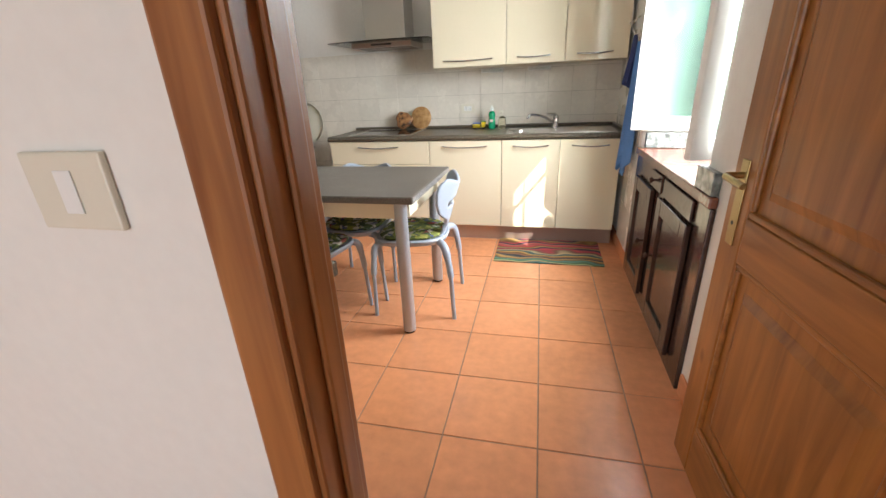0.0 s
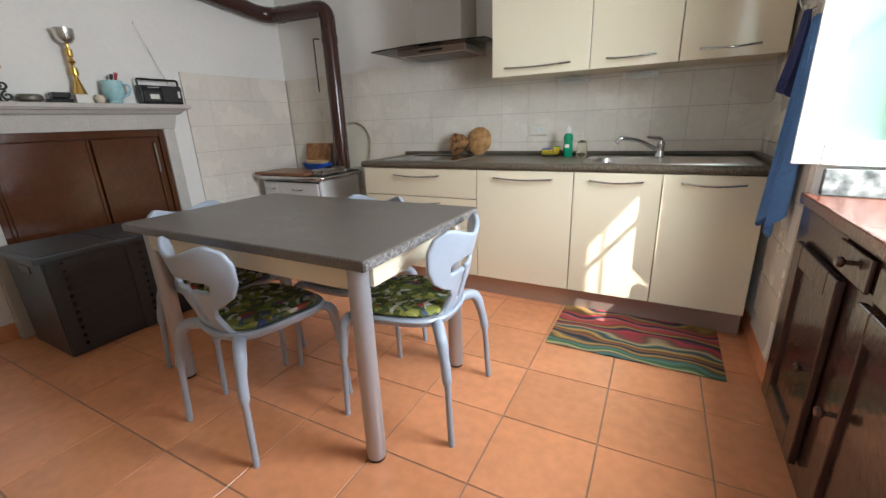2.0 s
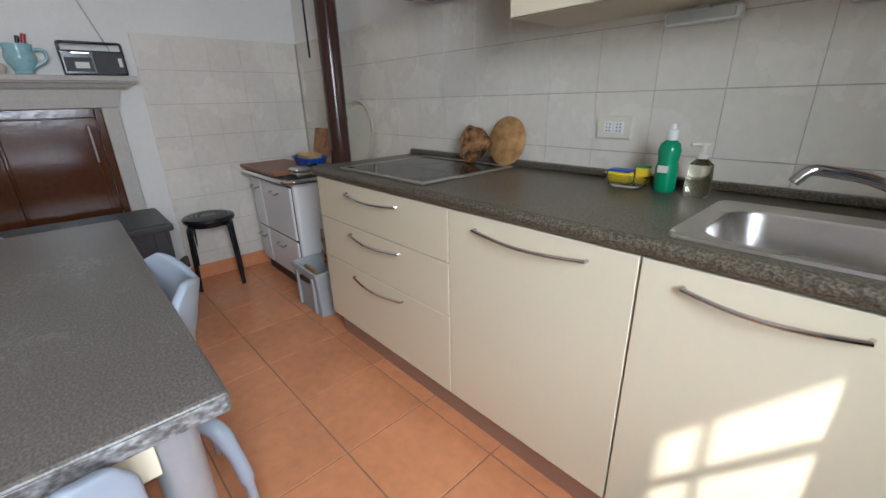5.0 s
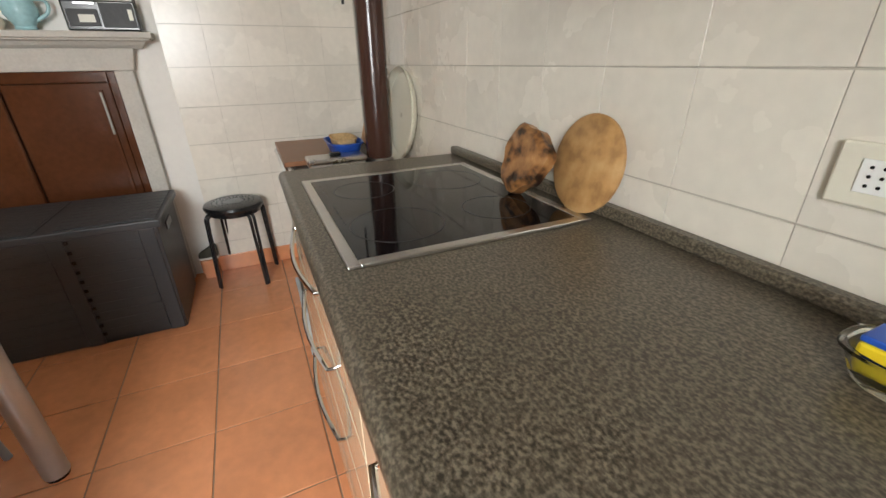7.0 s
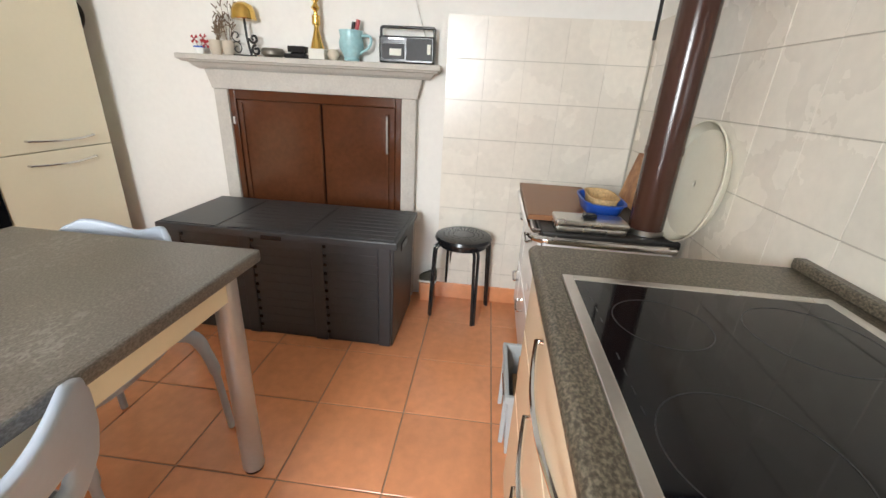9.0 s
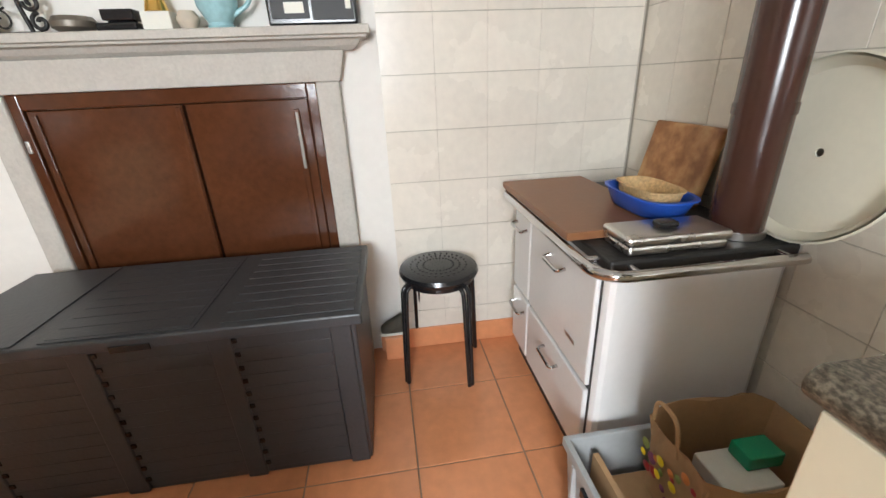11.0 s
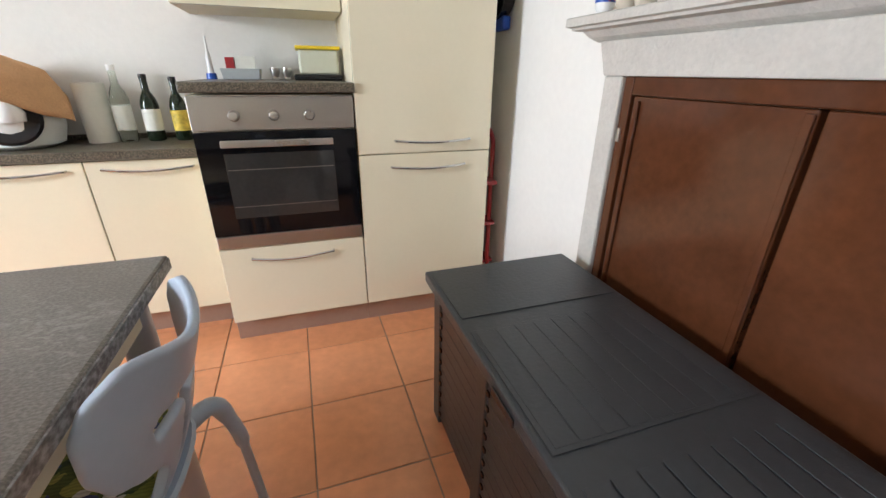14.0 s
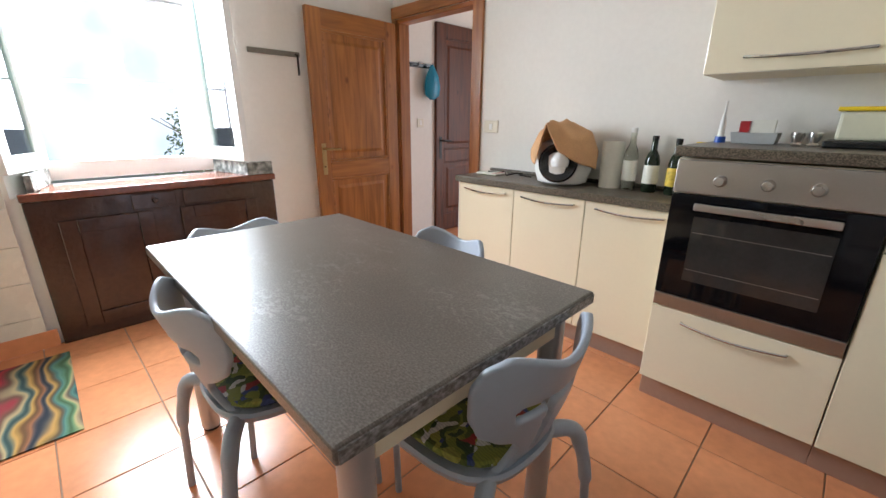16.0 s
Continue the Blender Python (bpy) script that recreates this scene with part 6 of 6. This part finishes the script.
def twigs(name, y, n, h, seed):
    e = mantel(name, y, "dry twigs in a small pale pot", "dried plant")
    turned("pot", CLAY, e, (MX, y, MZ + 0.0005), [(0.024, 0), (0.032, 0.03), (0.03, 0.07), (0.026, 0.07), (0.02, 0.02)], 18)
    rnd = random.Random(seed)
    runs = []
    for _ in range(n):
        a, b = rnd.uniform(-0.06, 0.03), rnd.uniform(-0.07, 0.07)
        top = Vector((MX + a * 0.4, y + b, MZ + h * rnd.uniform(0.7, 1.1)))
        base = Vector((MX, y, MZ + 0.03))
        runs.append(([base, base.lerp(top, 0.5) + Vector((0, 0.01, 0)), top], [0.002, 0.0016, 0.001]))
        for _k in range(6):
            p = base.lerp(top, rnd.uniform(0.45, 1))
            runs.append(([p, p + Vector((rnd.uniform(-0.01, 0.01), rnd.uniform(-0.025, 0.025), rnd.uniform(0.005, 0.03)))], [0.0022, 0.003]))
    bars("twig", TWIG, e, *runs, n=5)


twigs("dried_flowers", 2.88, 7, 0.2, 1)
twigs("dried_flowers", 2.95, 7, 0.26, 2)
e = mantel("pinwheel_pot", 2.77, "small white pot with red checked pinwheels", "ornament")
turned("pot", WHITEM, e, (MX, 2.785, MZ + 0.0005), [(0.018, 0), (0.028, 0.02), (0.028, 0.04), (0.02, 0.04), (0.015, 0.01)], 18)
turned("band", BLUEP, e, (MX, 2.785, MZ + 0.0005), [(0.0285, 0.03), (0.029, 0.031), (0.029, 0.037), (0.0285, 0.038)], 18)
bm = bmesh.new()
for cy, cz in ((2.77, 0.07), (2.82, 0.075), (2.83, 0.05)):
    for k in range(4):
        a = math.pi / 2 * k + 0.4
        d, s = Vector((0, math.cos(a), math.sin(a))), Vector((0, -math.sin(a), math.cos(a)))
        o = Vector((MX + 0.01, cy, MZ + cz))
        v = [bm.verts.new(o + w) for w in (Vector((0, 0, 0)), d * 0.024, d * 0.02 + s * 0.016, Vector((0.006, 0, 0)))]
        for f in ((0, 1, 2), (0, 3, 1), (1, 3, 2), (2, 3, 0)):
            bm.faces.new([v[q] for q in f])
mesh_ob("pinwheel", bm, REDM, e)
bars("stick", TWIG, e, ([(MX, 2.785, MZ + 0.02), (MX + 0.008, 2.77, MZ + 0.07)], 0.0015), ([(MX, 2.785, MZ + 0.02), (MX + 0.008, 2.82, MZ + 0.075)], 0.0015), n=5)

# ---- hall: coat rack with a teal bag ----
e = thing("coat_rack", (0.6, 1.2, 1.66), "dark coat rack on the hall wall", "coat rack")
boxes("rail", BLACKPAINT, e, (0.595, 0.6195, 0.98, 1.45, 1.69, 1.73), bevel=0.004)
for y in (1.02, 1.2, 1.38):
    bars("peg", BLACKPAINT, e, (bend([(0.596, y, 1.70), (0.55, y, 1.69), (0.54, y, 1.73)], 0.02), 0.006))
e = thing("hanging_bag", (0.56, 1.02, 1.42), "teal blue bag hung from the coat rack", "bag")
bm = bmesh.new()
lathe(bm, (0, 0, 0), [(0.01, 0.32), (0.03, 0.30), (0.075, 0.22), (0.1, 0.12), (0.085, 0.04), (0.03, 0.0)], 20)
bmesh.ops.transform(bm, matrix=Matrix.Translation((0.545, 1.02, 1.40)) @ Matrix.Diagonal((0.5, 1, 1, 1)), verts=bm.verts)
mesh_ob("bag", bm, TEALP, e, smooth=True)


# ---- garden shrub seen through the window ----
e = thing("shrub", (6.0, 1.6, -0.4), "leafy green shrub in the garden", "shrub")
rnd = random.Random(8)
bars("branch", TWIG, e, *[([(6.0, 1.6, -0.4), (6.0 + rnd.uniform(-0.3, 0.3), 1.6 + rnd.uniform(-0.5, 0.5), 0.4), (6.0 + rnd.uniform(-0.6, 0.6), 1.6 + rnd.uniform(-0.9, 0.9), 1.2)], [0.03, 0.02, 0.008]) for _ in range(9)], n=6)
bm = bmesh.new()
for _ in range(1500):
    a, r, z = rnd.uniform(0, 6.28), rnd.uniform(0, 1) ** 0.6, rnd.uniform(0, 1)
    w = (0.5 + 0.5 * math.sin(3 * a)) * 0.35 + 0.7
    p = Vector((6.0 + r * w * math.cos(a) * (1 - 0.5 * z), 1.6 + 1.2 * r * w * math.sin(a) * (1 - 0.5 * z), -0.1 + 1.5 * z))
    d, s = Vector((rnd.gauss(0, 1), rnd.gauss(0, 1), rnd.gauss(0, 1))).normalized(), Vector((rnd.gauss(0, 1), rnd.gauss(0, 1), rnd.gauss(0, 1))).normalized()
    v = [bm.verts.new(p + q) for q in (d * 0.0, d * 0.05 + s * 0.025, d * 0.1, d * 0.05 - s * 0.025)]
    bm.faces.new(v)
tagged(mesh_ob("leaves", bm, LEAF, e), kind="stuff")


# ---- tiles ----
def piece_mesh(name, sx, sy, sz, mat, ch=0.003):
    """A thin tile with chamfered edges, its back at z 0."""
    bm = bmesh.new()
    def r(k, z):
        return [(k, k, z), (sx - k, k, z), (sx - k, sy - k, z), (k, sy - k, z)]
    loft(bm, [r(0, 0), r(0, sz - ch), r(ch, sz)])
    bmesh.ops.recalc_face_normals(bm, faces=bm.faces)
    me = bpy.data.meshes.new(name)
    bm.to_mesh(me)
    bm.free()
    me.materials.append(mat)
    return me


rnd = random.Random(11)
# floor: joints every 0.3585 by 0.3555 m, turned a little
PX, PY = 0.3585, 0.3555
FT = piece_mesh("floor_tile", PX - 0.005, PY - 0.005, 0.012, TERRA, 0.0015)
M0 = Matrix.Translation((-0.2565, 3.077, -0.012)) @ Matrix.Rotation(radians(0.7), 4, "Z")
for i in range(-10, 5):
    for j in range(-11, 6):
        if i > 1 and j > -4 or (j < -8 and i < -4):
            continue
        ob = new("tile", FT)
        ob.parent = floor
        ob.matrix_basis = M0 @ Matrix.Translation((i * PX + 0.0025, j * PY + 0.0025, rnd.uniform(-0.0006, 0.0)))
# wall tiles: 0.1975 m
P = 0.1975
WT = piece_mesh("wall_tile", P - 0.0014, P - 0.003, 0.012, WALLTILE, 0.0006)
WTC = piece_mesh("wall_tile_close", P - 0.0008, P - 0.003, 0.012, WALLTILE, 0.0003)
Z0 = 1.5725 - 8 * P
nrm = pose(0, 0, 0, 90, 0, 0)


def clad(wall, m, cols, rows, skip=None, mesh=WT):
    for i in range(cols):
        for j in rows:
            if skip and skip(i, j):
                continue
            ob = new("tile", mesh)
            ob.parent = wall
            ob.matrix_basis = m @ Matrix.Translation((i * P, j * P, rnd.uniform(-0.0006, 0.0)))


def backing(name, b):
    setting(name, WGROUT, b, label="grout behind wall tiles", cat="wall")


# north wall
clad(wall_n, Matrix.Translation((-1.25 - 11 * P, YN - 0.002, Z0)) @ pose(0, 0, 0, 90, 0, 0), 19, range(0, 8), lambda i, j: (i >= 7 and j < 4))
# west wall, from the corner to the fireplace
clad(wall_w, Matrix.Translation((XW + 0.006, 4.106, Z0)) @ Matrix(((0, 0, 1, 0), (1, 0, 0, 0), (0, 1, 0, 0), (0, 0, 0, 1))), 5, range(0, 8), mesh=WTC)
# east wall beside the window
clad(wall_e, Matrix.Translation((XE + 0.002, YN - 0.012, Z0)) @ Matrix(((0, 0, -1, 0), (-1, 0, 0, 0), (0, 1, 0, 0), (0, 0, 0, 1))), 5, range(0, 8), lambda i, j: j < 4 and i < 3, mesh=WTC)
backing("tile_bed_north", (XW + 0.001, XE - 0.001, YN - 0.011, YN - 0.0005, 0.101, 1.569))
backing("tile_bed_west", (XW + 0.0005, XW + 0.014, 4.108, YN - 0.013, 0.101, 1.569))
